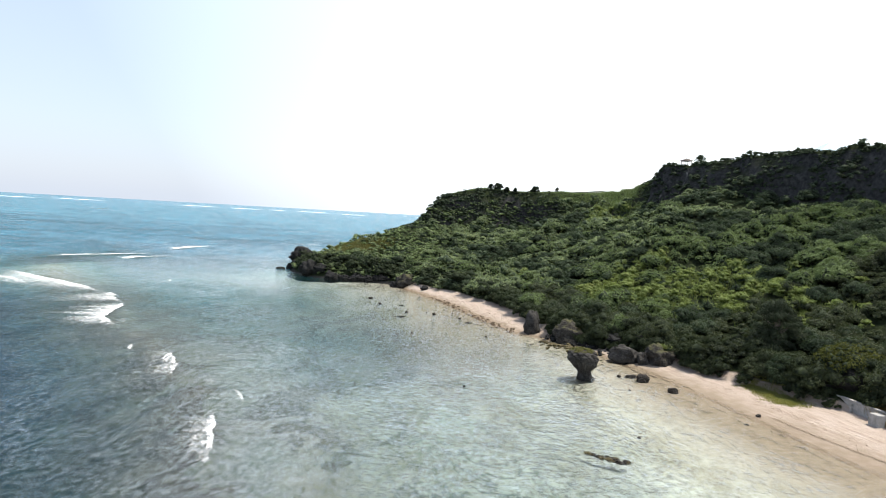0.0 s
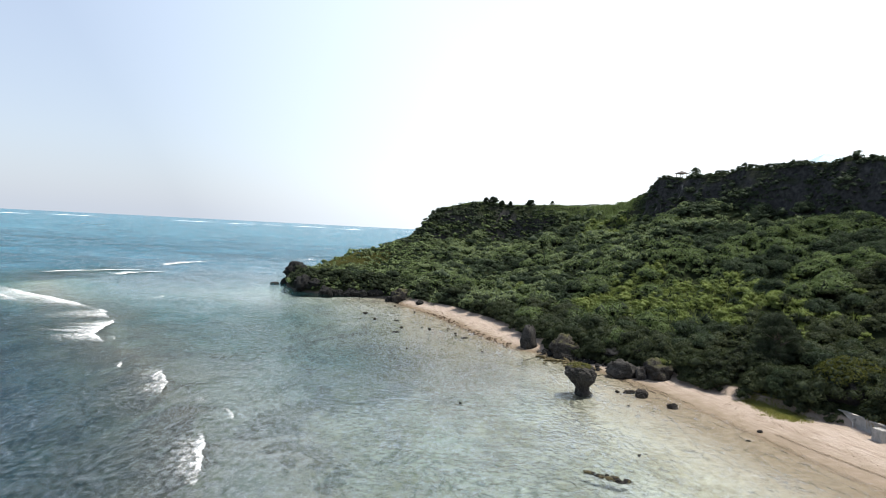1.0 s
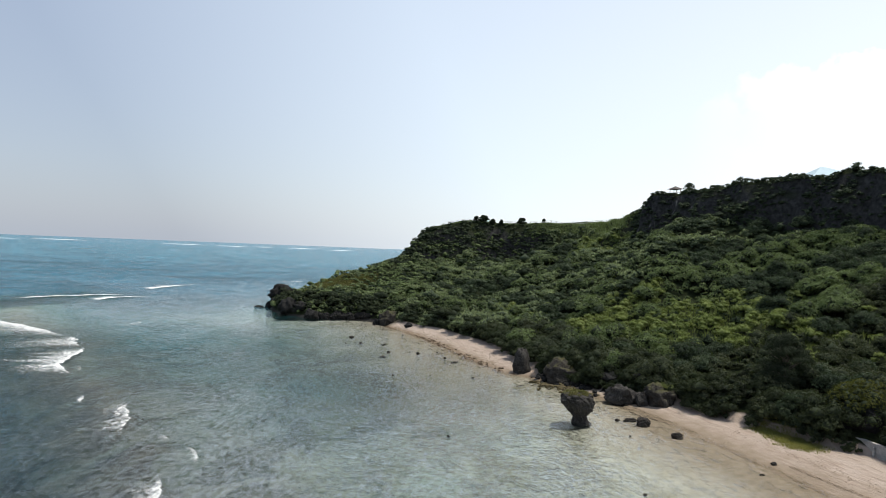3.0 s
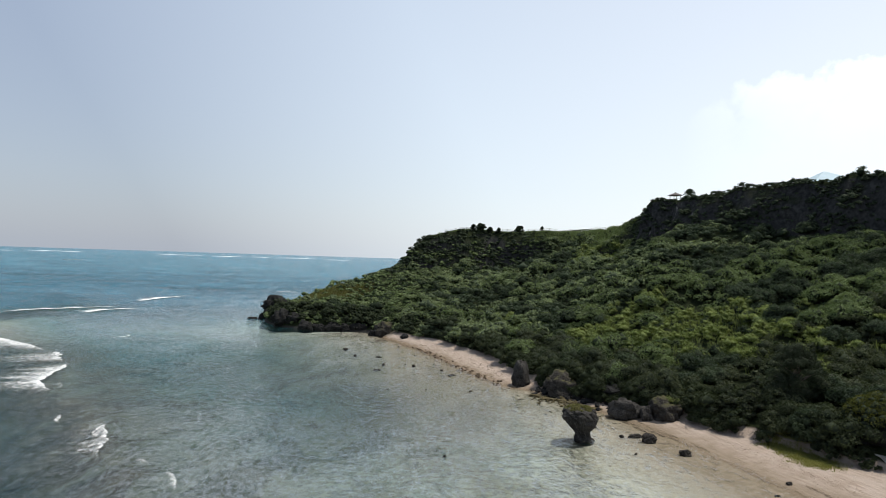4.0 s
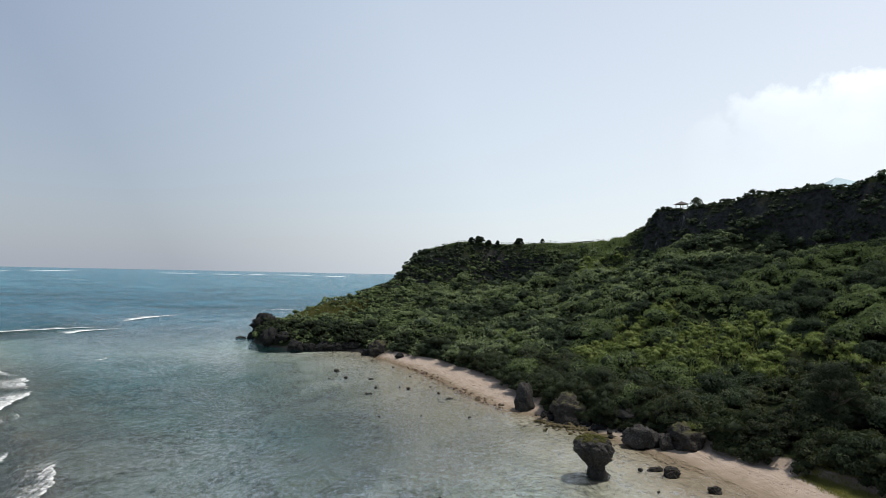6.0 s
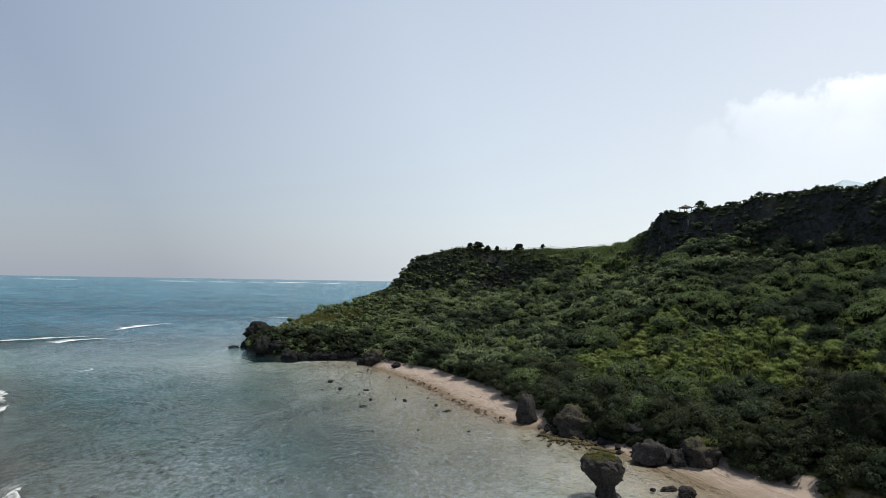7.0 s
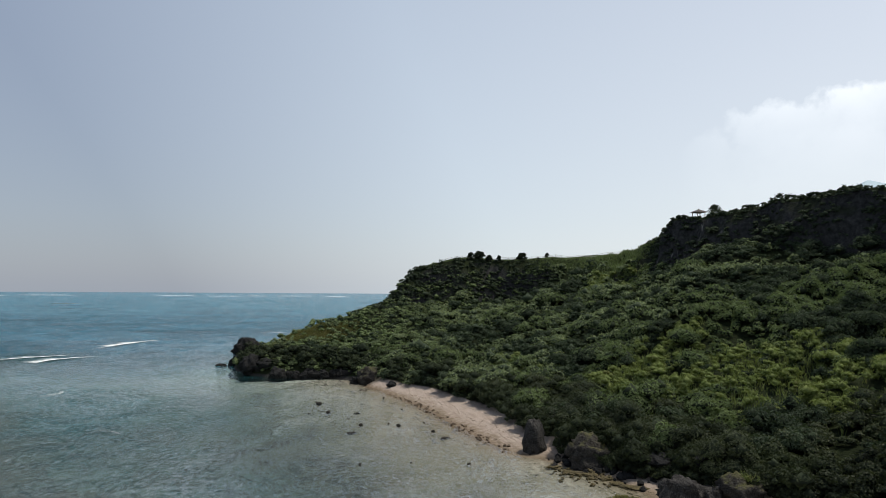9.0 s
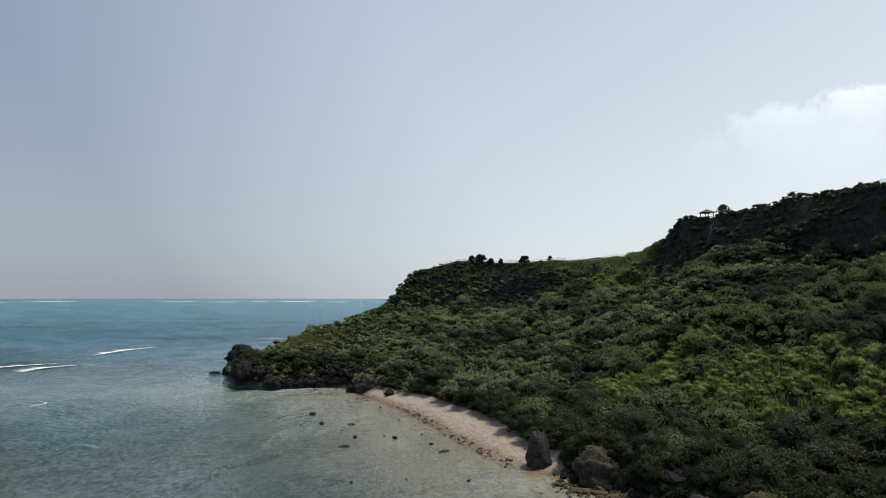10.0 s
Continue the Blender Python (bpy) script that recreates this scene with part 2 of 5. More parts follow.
def m_ground():
    k = Mat("coast_ground")
    pos = k.node("ShaderNodeSeparateXYZ", {0: k.geo.outputs["Position"]})
    up = k.node("ShaderNodeSeparateXYZ", {0: k.geo.outputs["Normal"]}).outputs[2]
    z = k.math("ADD", pos.outputs[2], k.math("MULTIPLY", k.math("SUBTRACT", k.noise(0.5, 4.0), 0.5), 0.6))
    # coral sand: fine grain, coarse rubble streaks, wet and brown at the waterline
    grain = k.noise(14.0, 4.0, 0.7)
    broad = k.noise(0.35, 4.0)
    sand = k.mix(k.ramp(grain, [(0.3, 0.0), (0.7, 1.0)]), (0.250, 0.205, 0.170), (0.405, 0.345, 0.297))
    sand = k.mix(k.ramp(broad, [(0.4, 0.0), (0.7, 0.5)]), sand, (0.265, 0.208, 0.167))
    bits = k.ramp(k.noise(3.2, 6.0, 0.75), [(0.60, 0.0), (0.70, 0.8)])
    sand = k.mix(k.math("MULTIPLY", bits, k.ramp(k.noise(0.22, 2.0), [(0.36, 0.35), (0.55, 1.0)])), sand, (0.17, 0.13, 0.10))
    # ridges, tracks and drift lines that run along the beach
    pos_v = k.geo.outputs["Position"]
    along_shore = k.node("ShaderNodeVectorMath", {0: pos_v, 1: (-0.258, 0.966, 0.0)}, operation="DOT_PRODUCT").outputs["Value"]
    off_shore = k.node("ShaderNodeVectorMath", {0: pos_v, 1: (0.966, 0.258, 0.0)}, operation="DOT_PRODUCT").outputs["Value"]
    lanes = k.node("ShaderNodeCombineXYZ", {0: k.math("MULTIPLY", off_shore, 1.25), 1: k.math("MULTIPLY", along_shore, 0.16)}).outputs[0]
    tracks = k.noise(1.0, 6.0, 0.66, lanes, 0.6)
    sand = k.mix(k.ramp(tracks, [(0.52, 0.0), (0.64, 0.55)]), sand, (0.20, 0.155, 0.12))
    sand = k.mix(k.ramp(tracks, [(0.34, 0.45), (0.44, 0.0)]), sand, (0.42, 0.362, 0.315))
    wet = k.ramp(z, [(0.0, 1.0), (0.48, 0.0)])
    sand = k.mix(k.math("MULTIPLY", wet, 0.92), sand, (0.190, 0.152, 0.112))
    # brown beach rock and coral rubble low on the far beach
    along = k.ramp(k.math("DIVIDE", pos.outputs[1], 200.0), [(0.66, 0.0), (0.74, 1.0)])
    edge = k.math("MULTIPLY", along, k.ramp(z, [(0.2, 1.0), (0.7, 0.0)]))
    sand = k.mix(k.math("MULTIPLY", edge, k.ramp(k.noise(1.3, 6.0, 0.72), [(0.42, 0.15), (0.56, 0.95)])), sand, (0.135, 0.102, 0.068))
    # Soil is coloured near black so that gaps between shrubs look shaded.
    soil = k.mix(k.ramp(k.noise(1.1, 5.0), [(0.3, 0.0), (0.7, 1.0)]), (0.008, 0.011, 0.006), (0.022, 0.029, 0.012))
    stone = k.mix(k.ramp(k.noise(0.8, 6.0, 0.65), [(0.35, 0.0), (0.68, 1.0)]), (0.018, 0.0185, 0.019), (0.056, 0.055, 0.054))
    runs = k.ramp(k.noise(1.0, 5.0, 0.6, k.stretched(0.9, 0.9, 0.10)), [(0.58, 0.0), (0.68, 1.0)])      # pale streaks where water runs down the bare face
    stone = k.mix(k.math("MULTIPLY", runs, k.ramp(k.noise(0.07, 3.0), [(0.52, 0.0), (0.62, 0.9)])), stone, (0.21, 0.20, 0.185))
    soil = k.mix(k.ramp(up, [(0.35, 1.0), (0.62, 0.0)]), soil, stone)
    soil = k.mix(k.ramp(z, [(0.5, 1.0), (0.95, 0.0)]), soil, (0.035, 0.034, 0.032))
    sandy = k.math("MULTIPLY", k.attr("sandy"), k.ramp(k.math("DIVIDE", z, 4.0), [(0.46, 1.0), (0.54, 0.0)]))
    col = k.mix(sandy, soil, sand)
    h = k.math("ADD", k.math("MULTIPLY", k.noise(1.5, 6.0, 0.65), 0.8), k.math("MULTIPLY", grain, 0.25))
    h = k.math("MULTIPLY_ADD", tracks, 1.6, h)
    return k.done(k.principled(col, 0.95, 0.04, k.bump(h, 0.8, 0.3)))


def m_seabed():
    """Reef flat: grey sand, weed beds, dark coral heads and thin cracks, darker still on the outer reef."""
    k = Mat("reef_flat")
    lay = k.stretched(1.0, 0.55, 1.0)
    reef, outer = k.attr("reef"), k.attr("outer")
    sand = k.mix(k.ramp(k.noise(0.05, 4.0), [(0.35, 0.0), (0.65, 1.0)]), (0.400, 0.388, 0.340), (0.525, 0.508, 0.455))
    weed = k.noise(0.13, 6.0, 0.62, lay, 0.3)
    col = k.mix(k.math("MULTIPLY", k.ramp(weed, [(0.44, 0.0), (0.60, 0.8)]), reef), sand, (0.285, 0.262, 0.200))
    col = k.mix(k.math("MULTIPLY", k.math("MULTIPLY", k.attr("weedy"), reef), k.ramp(k.noise(0.09, 5.0, 0.62, lay, 0.3), [(0.32, 0.60), (0.54, 0.96)])), col, k.mix(k.attr("turf"), (0.040, 0.070, 0.064), (0.132, 0.128, 0.094)))
    bare = k.math("MULTIPLY_ADD", k.attr("weedy"), -0.65, 1.0)
    # flat tops of dead coral between sand pools, more of them towards the crest, broken into dark crooked edges
    coral = k.math("MULTIPLY_ADD", outer, 0.20, k.noise(0.075, 8.0, 0.64, lay, 0.25))
    heads = k.noise(1.1, 7.0, 0.74, lay, 0.2)
    top = k.mix(k.ramp(heads, [(0.36, 0.0), (0.62, 1.0)]), (0.055, 0.052, 0.042), (0.205, 0.185, 0.140))
    col = k.mix(k.math("MULTIPLY", k.ramp(outer, [(0.5, 0.0), (0.8, 0.7)]), k.math("MULTIPLY", reef, bare)), col, (0.19, 0.265, 0.225))      # greenish sand in the pools
    col = k.mix(k.math("MULTIPLY", k.ramp(coral, [(0.62, 0.0), (0.66, 0.85)]), k.ramp(outer, [(0.12, 0.0), (0.45, 1.0)])), col, top)
    rim = k.math("ABSOLUTE", k.math("SUBTRACT", coral, 0.635))
    col = k.mix(k.math("MULTIPLY", k.ramp(rim, [(0.004, 0.85), (0.014, 0.0)]), k.ramp(outer, [(0.05, 0.0), (0.3, 1.0)])), col, (0.040, 0.042, 0.034))
    col = k.mix(k.math("MULTIPLY", k.ramp(heads, [(0.49, 0.0), (0.62, 0.62)]), reef), col, (0.100, 0.096, 0.074))
    col = k.mix(k.math("MULTIPLY", k.ramp(heads, [(0.34, 0.55), (0.46, 0.0)]), k.math("MULTIPLY", reef, bare)), col, (0.46, 0.445, 0.385))
    col = k.mix(k.math("MULTIPLY", outer, 0.85), col, k.mix(k.ramp(k.noise(0.25, 6.0, 0.7, lay), [(0.4, 0.0), (0.62, 1.0)]), (0.030, 0.036, 0.042), (0.095, 0.092, 0.078)))
    # crooked cracks and channels run over the flat in places
    crack = k.math("ABSOLUTE", k.math("SUBTRACT", k.noise(0.11, 6.0, 0.66, lay, 0.8), 0.5))
    where = k.ramp(k.noise(0.03, 3.0), [(0.45, 0.05), (0.57, 0.95)])
    col = k.mix(k.math("MULTIPLY", k.ramp(crack, [(0.004, 0.75), (0.018, 0.0)]), k.math("MULTIPLY", reef, where)), col, (0.050, 0.052, 0.042))
    shallows = k.mix(k.ramp(k.noise(0.9, 6.0, 0.65), [(0.35, 0.0), (0.65, 1.0)]), (0.145, 0.119, 0.086), (0.215, 0.180, 0.136))
    shallows = k.mix(k.math("MULTIPLY", k.attr("algae"), k.ramp(k.noise(0.8, 6.0, 0.7), [(0.38, 0.0), (0.55, 0.9)])), shallows, (0.105, 0.078, 0.035))
    col = k.mix(k.attr("near"), col, shallows)
    return k.done(k.principled(col, 0.9, 0.1))


def m_water():
    """Sea water over its own depth: the surface mirrors the sky, the bed shows through, deeper water takes its own colour."""
    k = Mat("sea_water")
    depth = k.attr("depth")
    chop = k.stretched(1.3, 0.8, 1.0)
    swell = k.stretched(0.09, 0.10, 1.0)
    lines = k.stretched(0.42, 0.36, 1.0)
    h = k.math("ADD", k.math("MULTIPLY", k.noise(1.0, 7.0, 0.62, chop), 1.3), k.math("MULTIPLY", k.noise(1.0, 4.0, 0.55, swell), 1.0))
    h = k.math("MULTIPLY_ADD", k.noise(1.0, 6.0, 0.62, lines, 1.2), 1.1, h)
    calm = k.math("MULTIPLY_ADD", k.attr("rough"), 0.90, 0.09, clamp=True)
    nrm = k.node("ShaderNodeBump", {"Height": h, "Strength": calm, "Distance": 0.9}).outputs[0]
    def fade(rate):
        return k.math("POWER", 2.718, k.math("MULTIPLY", depth, -rate))
    tint = k.node("ShaderNodeCombineColor", {0: fade(0.13), 1: fade(0.035), 2: fade(0.025)}).outputs[0]
    clear = k.node("ShaderNodeBsdfTransparent", {0: tint}).outputs[0]
    deep = k.mix(k.ramp(k.math("DIVIDE", depth, 12.0), [(0.15, 0.0), (0.6, 1.0)]), (0.030, 0.124, 0.138), (0.026, 0.100, 0.145))
    deep = k.mix(k.ramp(k.math("DIVIDE", depth, 26.0), [(0.45, 0.0), (0.98, 1.0)]), deep, (0.052, 0.150, 0.205))      # horizon haze put into the far sea's colour
    deep = k.mix(k.attr("blue"), deep, (0.012, 0.045, 0.076))
    # light and dark of the waves, put into the body colour as noise streaks
    tone = k.ramp(k.noise(1.0, 6.0, 0.65, k.stretched(0.08, 0.07, 1), 0.6), [(0.3, 0.55), (0.7, 1.45)])
    deep = k.node("ShaderNodeVectorMath", {0: deep, 1: tone}, operation="MULTIPLY").outputs[0]
    wide = k.ramp(k.noise(1.0, 5.0, 0.6, k.stretched(0.010, 0.016, 1), 0.4), [(0.34, 0.70), (0.66, 1.28)])
    deep = k.node("ShaderNodeVectorMath", {0: deep, 1: wide}, operation="MULTIPLY").outputs[0]
    body = k.node("ShaderNodeBsdfDiffuse", {0: deep, "Normal": nrm}).outputs[0]
    under = k.shade(k.math("SUBTRACT", 1.0, k.math("POWER", 2.718, k.math("MULTIPLY", k.math("MULTIPLY", depth, depth), -0.055))), clear, body)
    gloss = k.node("ShaderNodeBsdfGlossy", {"Color": (1, 1, 1), "Roughness": k.math("MULTIPLY_ADD", k.attr("rough"), 0.11, 0.06), "Normal": nrm}).outputs[0]
    fres = k.node("ShaderNodeFresnel", {"IOR": 1.65, "Normal": nrm}).outputs[0]
    share = k.math("MULTIPLY", k.math("MULTIPLY", k.attr("open"), k.attr("mirror")), k.math("MULTIPLY_ADD", k.attr("rough"), -1.22, 1.86))      # steep wavelets turn the rough sea away from the low sky
    # noise scales the sky reflection in patches, as ruffling wind would
    fine = k.ramp(k.noise(1.0, 6.0, 0.66, k.stretched(1.35, 0.66, 1)), [(0.37, 0.15), (0.63, 1.75)])
    broad = k.ramp(k.noise(1.0, 5.0, 0.6, k.stretched(0.085, 0.045, 1), 0.8), [(0.35, 0.78), (0.65, 1.22)])
    share = k.math("MULTIPLY", share, k.math("MULTIPLY", fine, broad))
    # bright streaks of sky reflection drawn along the beach in place of swash ripples
    pos_v = k.geo.outputs["Position"]
    along_shore = k.node("ShaderNodeVectorMath", {0: pos_v, 1: (-0.258, 0.966, 0.0)}, operation="DOT_PRODUCT").outputs["Value"]
    off_shore = k.node("ShaderNodeVectorMath", {0: pos_v, 1: (0.966, 0.258, 0.0)}, operation="DOT_PRODUCT").outputs["Value"]
    swash = k.node("ShaderNodeCombineXYZ", {0: k.math("MULTIPLY", off_shore, 0.95), 1: k.math("MULTIPLY", along_shore, 0.20)}).outputs[0]
    swash = k.ramp(k.noise(1.0, 3.0, 0.55, swash, 0.5), [(0.50, 1.0), (0.60, 3.2)])
    share = k.math("MULTIPLY", share, k.mix(k.ramp(k.attr("open"), [(0.25, 1.0), (0.6, 0.0)]), (1, 1, 1), swash))
    # crooked noise lines weaken the sky reflection like steep faces of small wavelets
    ridge = k.math("ABSOLUTE", k.math("SUBTRACT", k.noise(1.0, 3.0, 0.55, k.stretched(0.22, 0.15, 1), 0.6), 0.5))
    ripple = k.math("ABSOLUTE", k.math("SUBTRACT", k.noise(1.0, 2.5, 0.55, k.stretched(0.85, 0.55, 1), 0.4), 0.5))
    gust = k.ramp(k.noise(1.0, 4.0, 0.6, k.stretched(0.05, 0.035, 1), 0.4), [(0.42, 0.0), (0.58, 1.0)])
    ridge = k.mix(gust, (1, 1, 1), k.ramp(ridge, [(0.0, 0.10), (0.020, 1.0)]))
    share = k.math("MULTIPLY", share, k.math("MULTIPLY", ridge, k.ramp(ripple, [(0.0, 0.42), (0.045, 1.08)])))
    return k.done(k.shade(k.math("MULTIPLY", k.math("POWER", fres, 1.25), k.math("MULTIPLY", share, 1.32), clamp=True), under, gloss))


def m_foam():
    """Foam drawn out into streaks and lace; the attribute says how much of the surface it fills."""
    k = Mat("sea_foam")
    streak = k.noise(1.2, 9.0, 0.74, k.stretched(0.8, 0.4, 1), 0.4)
    lace = k.noise(2.4, 8.0, 0.78, k.stretched(1.1, 0.5, 1), 0.4)
    mottle = k.math("ADD", k.math("MULTIPLY", k.math("SUBTRACT", streak, 0.5), 1.3), k.math("MULTIPLY", k.math("SUBTRACT", lace, 0.5), 2.1))
    a = k.math("ADD", mottle, k.math("MULTIPLY_ADD", k.attr("foam"), 1.35, -0.66))
    a = k.ramp(a, [(0.0, 0.0), (0.30, 0.45), (0.75, 0.92)])
    white = k.principled((0.80, 0.83, 0.83), 0.7, 0.2, k.bump(lace, 0.6, 0.3))
    return k.done(k.shade(a, k.node("ShaderNodeBsdfTransparent").outputs[0], white))


M_GROUND, M_SEABED, M_WATER, M_FOAM = m_ground(), m_seabed(), m_water(), m_foam()


# ---------------------------------------------------------------- building tools
def mesh_object(name, verts, faces, material, parent=None, smooth=False):
    me = bpy.data.meshes.new(name)
    verts = np.asarray(verts, dtype=np.float32)
    groups = [np.asarray(f, dtype=np.int32) for f in (faces if isinstance(faces, list) else [faces])]
    loops = np.concatenate([g.ravel() for g in groups])
    sizes = np.concatenate([np.full(len(g), g.shape[1], dtype=np.int32) for g in groups])
    me.vertices.add(len(verts))
    me.vertices.foreach_set("co", verts.ravel())
    me.loops.add(len(loops))
    me.loops.foreach_set("vertex_index", loops)
    me.polygons.add(len(sizes))
    me.polygons.foreach_set("loop_start", np.concatenate([[0], np.cumsum(sizes)[:-1]]).astype(np.int32))
    me.polygons.foreach_set("use_smooth", np.full(len(sizes), smooth, dtype=bool))
    me.update(calc_edges=True)
    me.materials.append(material)
    ob = new(name, me)
    if parent:
        ob.parent = parent
    return ob


def attribute(ob, name, values):
    a = ob.data.attributes.new(name, "FLOAT", "POINT")
    a.data.foreach_set("value", np.asarray(values, dtype=np.float32).ravel())


def part(name, bm, material, parent=None, label="", smooth=False):
    me = bpy.data.meshes.new(name)
    bm.to_mesh(me)
    bm.free()
    me.materials.append(material)
    for p in me.polygons:
        p.use_smooth = smooth
    ob = new(name, me)
    if parent:
        ob.parent = parent
    if label:
        ob["label"] = label
    return ob


def thing(name, x, y, z, label, category, group="", turn=0.0):
    ob = new(name)
    ob.matrix_world = pose(x, y, z, 0, 0, turn)
    return tagged(ob, label, category, group)


def add_box(bm, x0, x1, y0, y1, z0, z1, bevel=0.0):
    r = bmesh.ops.create_cube(bm, size=1.0, matrix=Matrix.Translation(((x0 + x1) / 2, (y0 + y1) / 2, (z0 + z1) / 2))
                              @ Matrix.Diagonal((x1 - x0, y1 - y0, z1 - z0, 1)))
    if bevel:
        edges = list({e for v in r["verts"] for e in v.link_edges})
        bmesh.ops.bevel(bm, geom=edges, offset=bevel, segments=2, affect="EDGES")
    return bm


def add_rod(bm, a, b, r0, r1, sides=8):
    a, b = Vector(a), Vector(b)
    d = b - a
    m = Matrix.Translation((a + b) / 2) @ d.to_track_quat("Z", "Y").to_matrix().to_4x4()
    bmesh.ops.create_cone(bm, cap_ends=True, segments=sides, radius1=r0, radius2=r1, depth=d.length, matrix=m)
    return bm


def core_shape():
    bm = bmesh.new()
    r = 1.15
    tip = [bm.verts.new(p) for p in ((r, 0, 0), (0, r, 0), (-r, 0, 0), (0, -r, 0), (0, 0, r), (0, 0, -r))]
    for a in range(4):
        bm.faces.new((tip[a], tip[(a + 1) % 4], tip[4]))
        bm.faces.new((tip[(a + 1) % 4], tip[a], tip[5]))
    bm.verts.index_update()
    v, f = np.array([p.co for p in bm.verts]), np.array([[q.index for q in p.verts] for p in bm.faces])
    bm.free()
    return v, f


def leaves(name, centres, radii, count, length, width, material, parent=None, seed=1, low=-0.45, flat=0.22, core=0.0, inside=None):
    """Crowns of single leaves: round each centre a shell of small bent blades that face outwards.
    count: leaves to a lobe of one metre's radius, more or fewer with its area."""
    rng = np.random.default_rng(seed)
    centres, radii = np.asarray(centres, float), np.asarray(radii, float)
    each = np.clip(count * radii[:, 0] ** 2, 6, 3 * np.asarray(count)).astype(int) if core else np.full(len(centres), count)
    n = int(each.sum())
    c, r = np.repeat(centres, each, 0), np.repeat(radii, each, 0)
    z = rng.uniform(low, 1.0, n)
    a = rng.uniform(0, 2 * np.pi, n)
    s = np.sqrt(np.clip(1 - z * z, 0, 1))
    d = np.stack([s * np.cos(a), s * np.sin(a), z], 1)
    lump = 0.93 + 0.10 * np.sin(3.1 * a + 2.7 * z + c[:, 0] * 5) + 0.07 * rng.standard_normal(n)
    p = c + d * r * np.clip(lump, 0.35, 1.25)[:, None]
    nrm = d + rng.normal(0, flat, (n, 3))
    nrm[:, 2] += 0.12
    nrm /= np.linalg.norm(nrm, axis=1)[:, None]
    t = np.cross(nrm, rng.normal(0, 1, (n, 3)))
    t /= np.linalg.norm(t, axis=1)[:, None] + 1e-9
    b = np.cross(nrm, t)
    size = rng.uniform(0.65, 1.35, n)[:, None]
    L, W = t * size * length / 2, b * size * width / 2
    verts = np.stack([p - L, p + W + nrm * size * 0.04, p + L - nrm * size * length * 0.15, p - W + nrm * size * 0.04], 1).reshape(-1, 3)
    faces = [np.arange(n * 4).reshape(-1, 4)]
    if core:      # the dense twiggy inside of each lobe, dark-coloured by default for inner shade
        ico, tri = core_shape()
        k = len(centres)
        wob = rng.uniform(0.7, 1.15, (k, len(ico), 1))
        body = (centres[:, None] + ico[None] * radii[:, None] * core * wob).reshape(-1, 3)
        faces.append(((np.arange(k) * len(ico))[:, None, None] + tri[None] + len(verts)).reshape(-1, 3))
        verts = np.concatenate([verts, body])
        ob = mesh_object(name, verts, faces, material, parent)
        ob.data.materials.append(inside or M_SHADED_TWIGS)
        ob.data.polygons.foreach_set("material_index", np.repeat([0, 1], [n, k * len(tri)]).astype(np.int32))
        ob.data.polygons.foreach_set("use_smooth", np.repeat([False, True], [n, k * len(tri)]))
        return ob
    return mesh_object(name, verts, faces, material, parent)


def blades(name, feet, heights, count, width, spread, material, parent=None, seed=2):
    """Tufts of upright narrow blades that bend over."""
    rng = np.random.default_rng(seed)
    feet = np.asarray(feet, float)
    n = len(feet) * count
    p = np.repeat(feet, count, 0) + np.concatenate([rng.normal(0, spread, (n, 2)), np.zeros((n, 1))], 1)
    h = np.repeat(np.asarray(heights, float), count) * rng.uniform(0.6, 1.15, n)
    a = rng.uniform(0, 2 * np.pi, n)
    lean = rng.uniform(0.2, 0.85, n) * h
    side = np.stack([-np.sin(a), np.cos(a), np.zeros(n)], 1) * width / 2
    out = np.stack([np.cos(a), np.sin(a), np.zeros(n)], 1)
    up = np.array([0, 0, 1.0])
    mid = p + out * (lean * 0.35)[:, None] + up * (h * 0.62)[:, None]
    tip = p + out * lean[:, None] + up * h[:, None]
    verts = np.stack([p - side * 0.7, p + side * 0.7, mid + side, tip, mid - side], 1).reshape(-1, 3)
    k = np.arange(n)[:, None] * 5
    quads = k + np.array([[0, 1, 2, 4]])
    tris = k + np.array([[4, 2, 3, 3]])
    # the tip closes as a triangle
    me = bpy.data.meshes.new(name)
    faces = [tuple(q) for q in quads] + [tuple(q[:3]) for q in tris]
    me.from_pydata(verts.tolist(), [], faces)
    me.materials.append(material)
    ob = new(name, me)
    if parent:
        ob.parent = parent
    return ob


# ---------------------------------------------------------------- the coast
def spline(points, k):
    """Catmull-Rom through the points, k steps to a span."""
    p = np.asarray(points, float)
    q = np.vstack([2 * p[0] - p[1], p, 2 * p[-1] - p[-2]])
    out = []
    for i in range(1, len(q) - 2):
        t = np.linspace(0, 1, k, endpoint=False)[:, None]
        a, b, c, d = q[i - 1], q[i], q[i + 1], q[i + 2]
        out.append(0.5 * (2 * b + (c - a) * t + (2 * a - 5 * b + 4 * c - d) * t ** 2 + (3 * b - a - 3 * c + d) * t ** 3))
    out.append(p[-1:])
    return np.vstack(out)


# The lines that carry the land, each from the near beach along the bay to the point and round its back.
SHORE = [(95, -60), (65, 15), (48.4, 58.6), (41.7, 83), (36.3, 103), (30.5, 115.5), (21.5, 132), (12.5, 140.5), (4.8, 159), (-1.5, 177.5),
         (-8.5, 194), (-16.5, 209.5), (-25.6, 227.6), (-45, 230.6), (-58.3, 236), (-69, 258.6), (-67.5, 284), (-40, 310), (10, 340), (80, 380)]
VERGE = [(112, -52), (77, 22), (63, 72), (52.9, 88.0), (43.8, 104.4), (33.6, 118.4), (23.7, 133.1), (17.0, 146.9), (12.5, 168), (5.5, 182),
         (-1, 196), (-11, 208.5), (-25, 229), (-45, 231.5), (-58, 237), (-68, 259), (-66, 280), (-40, 303), (10, 330), (80, 370)]
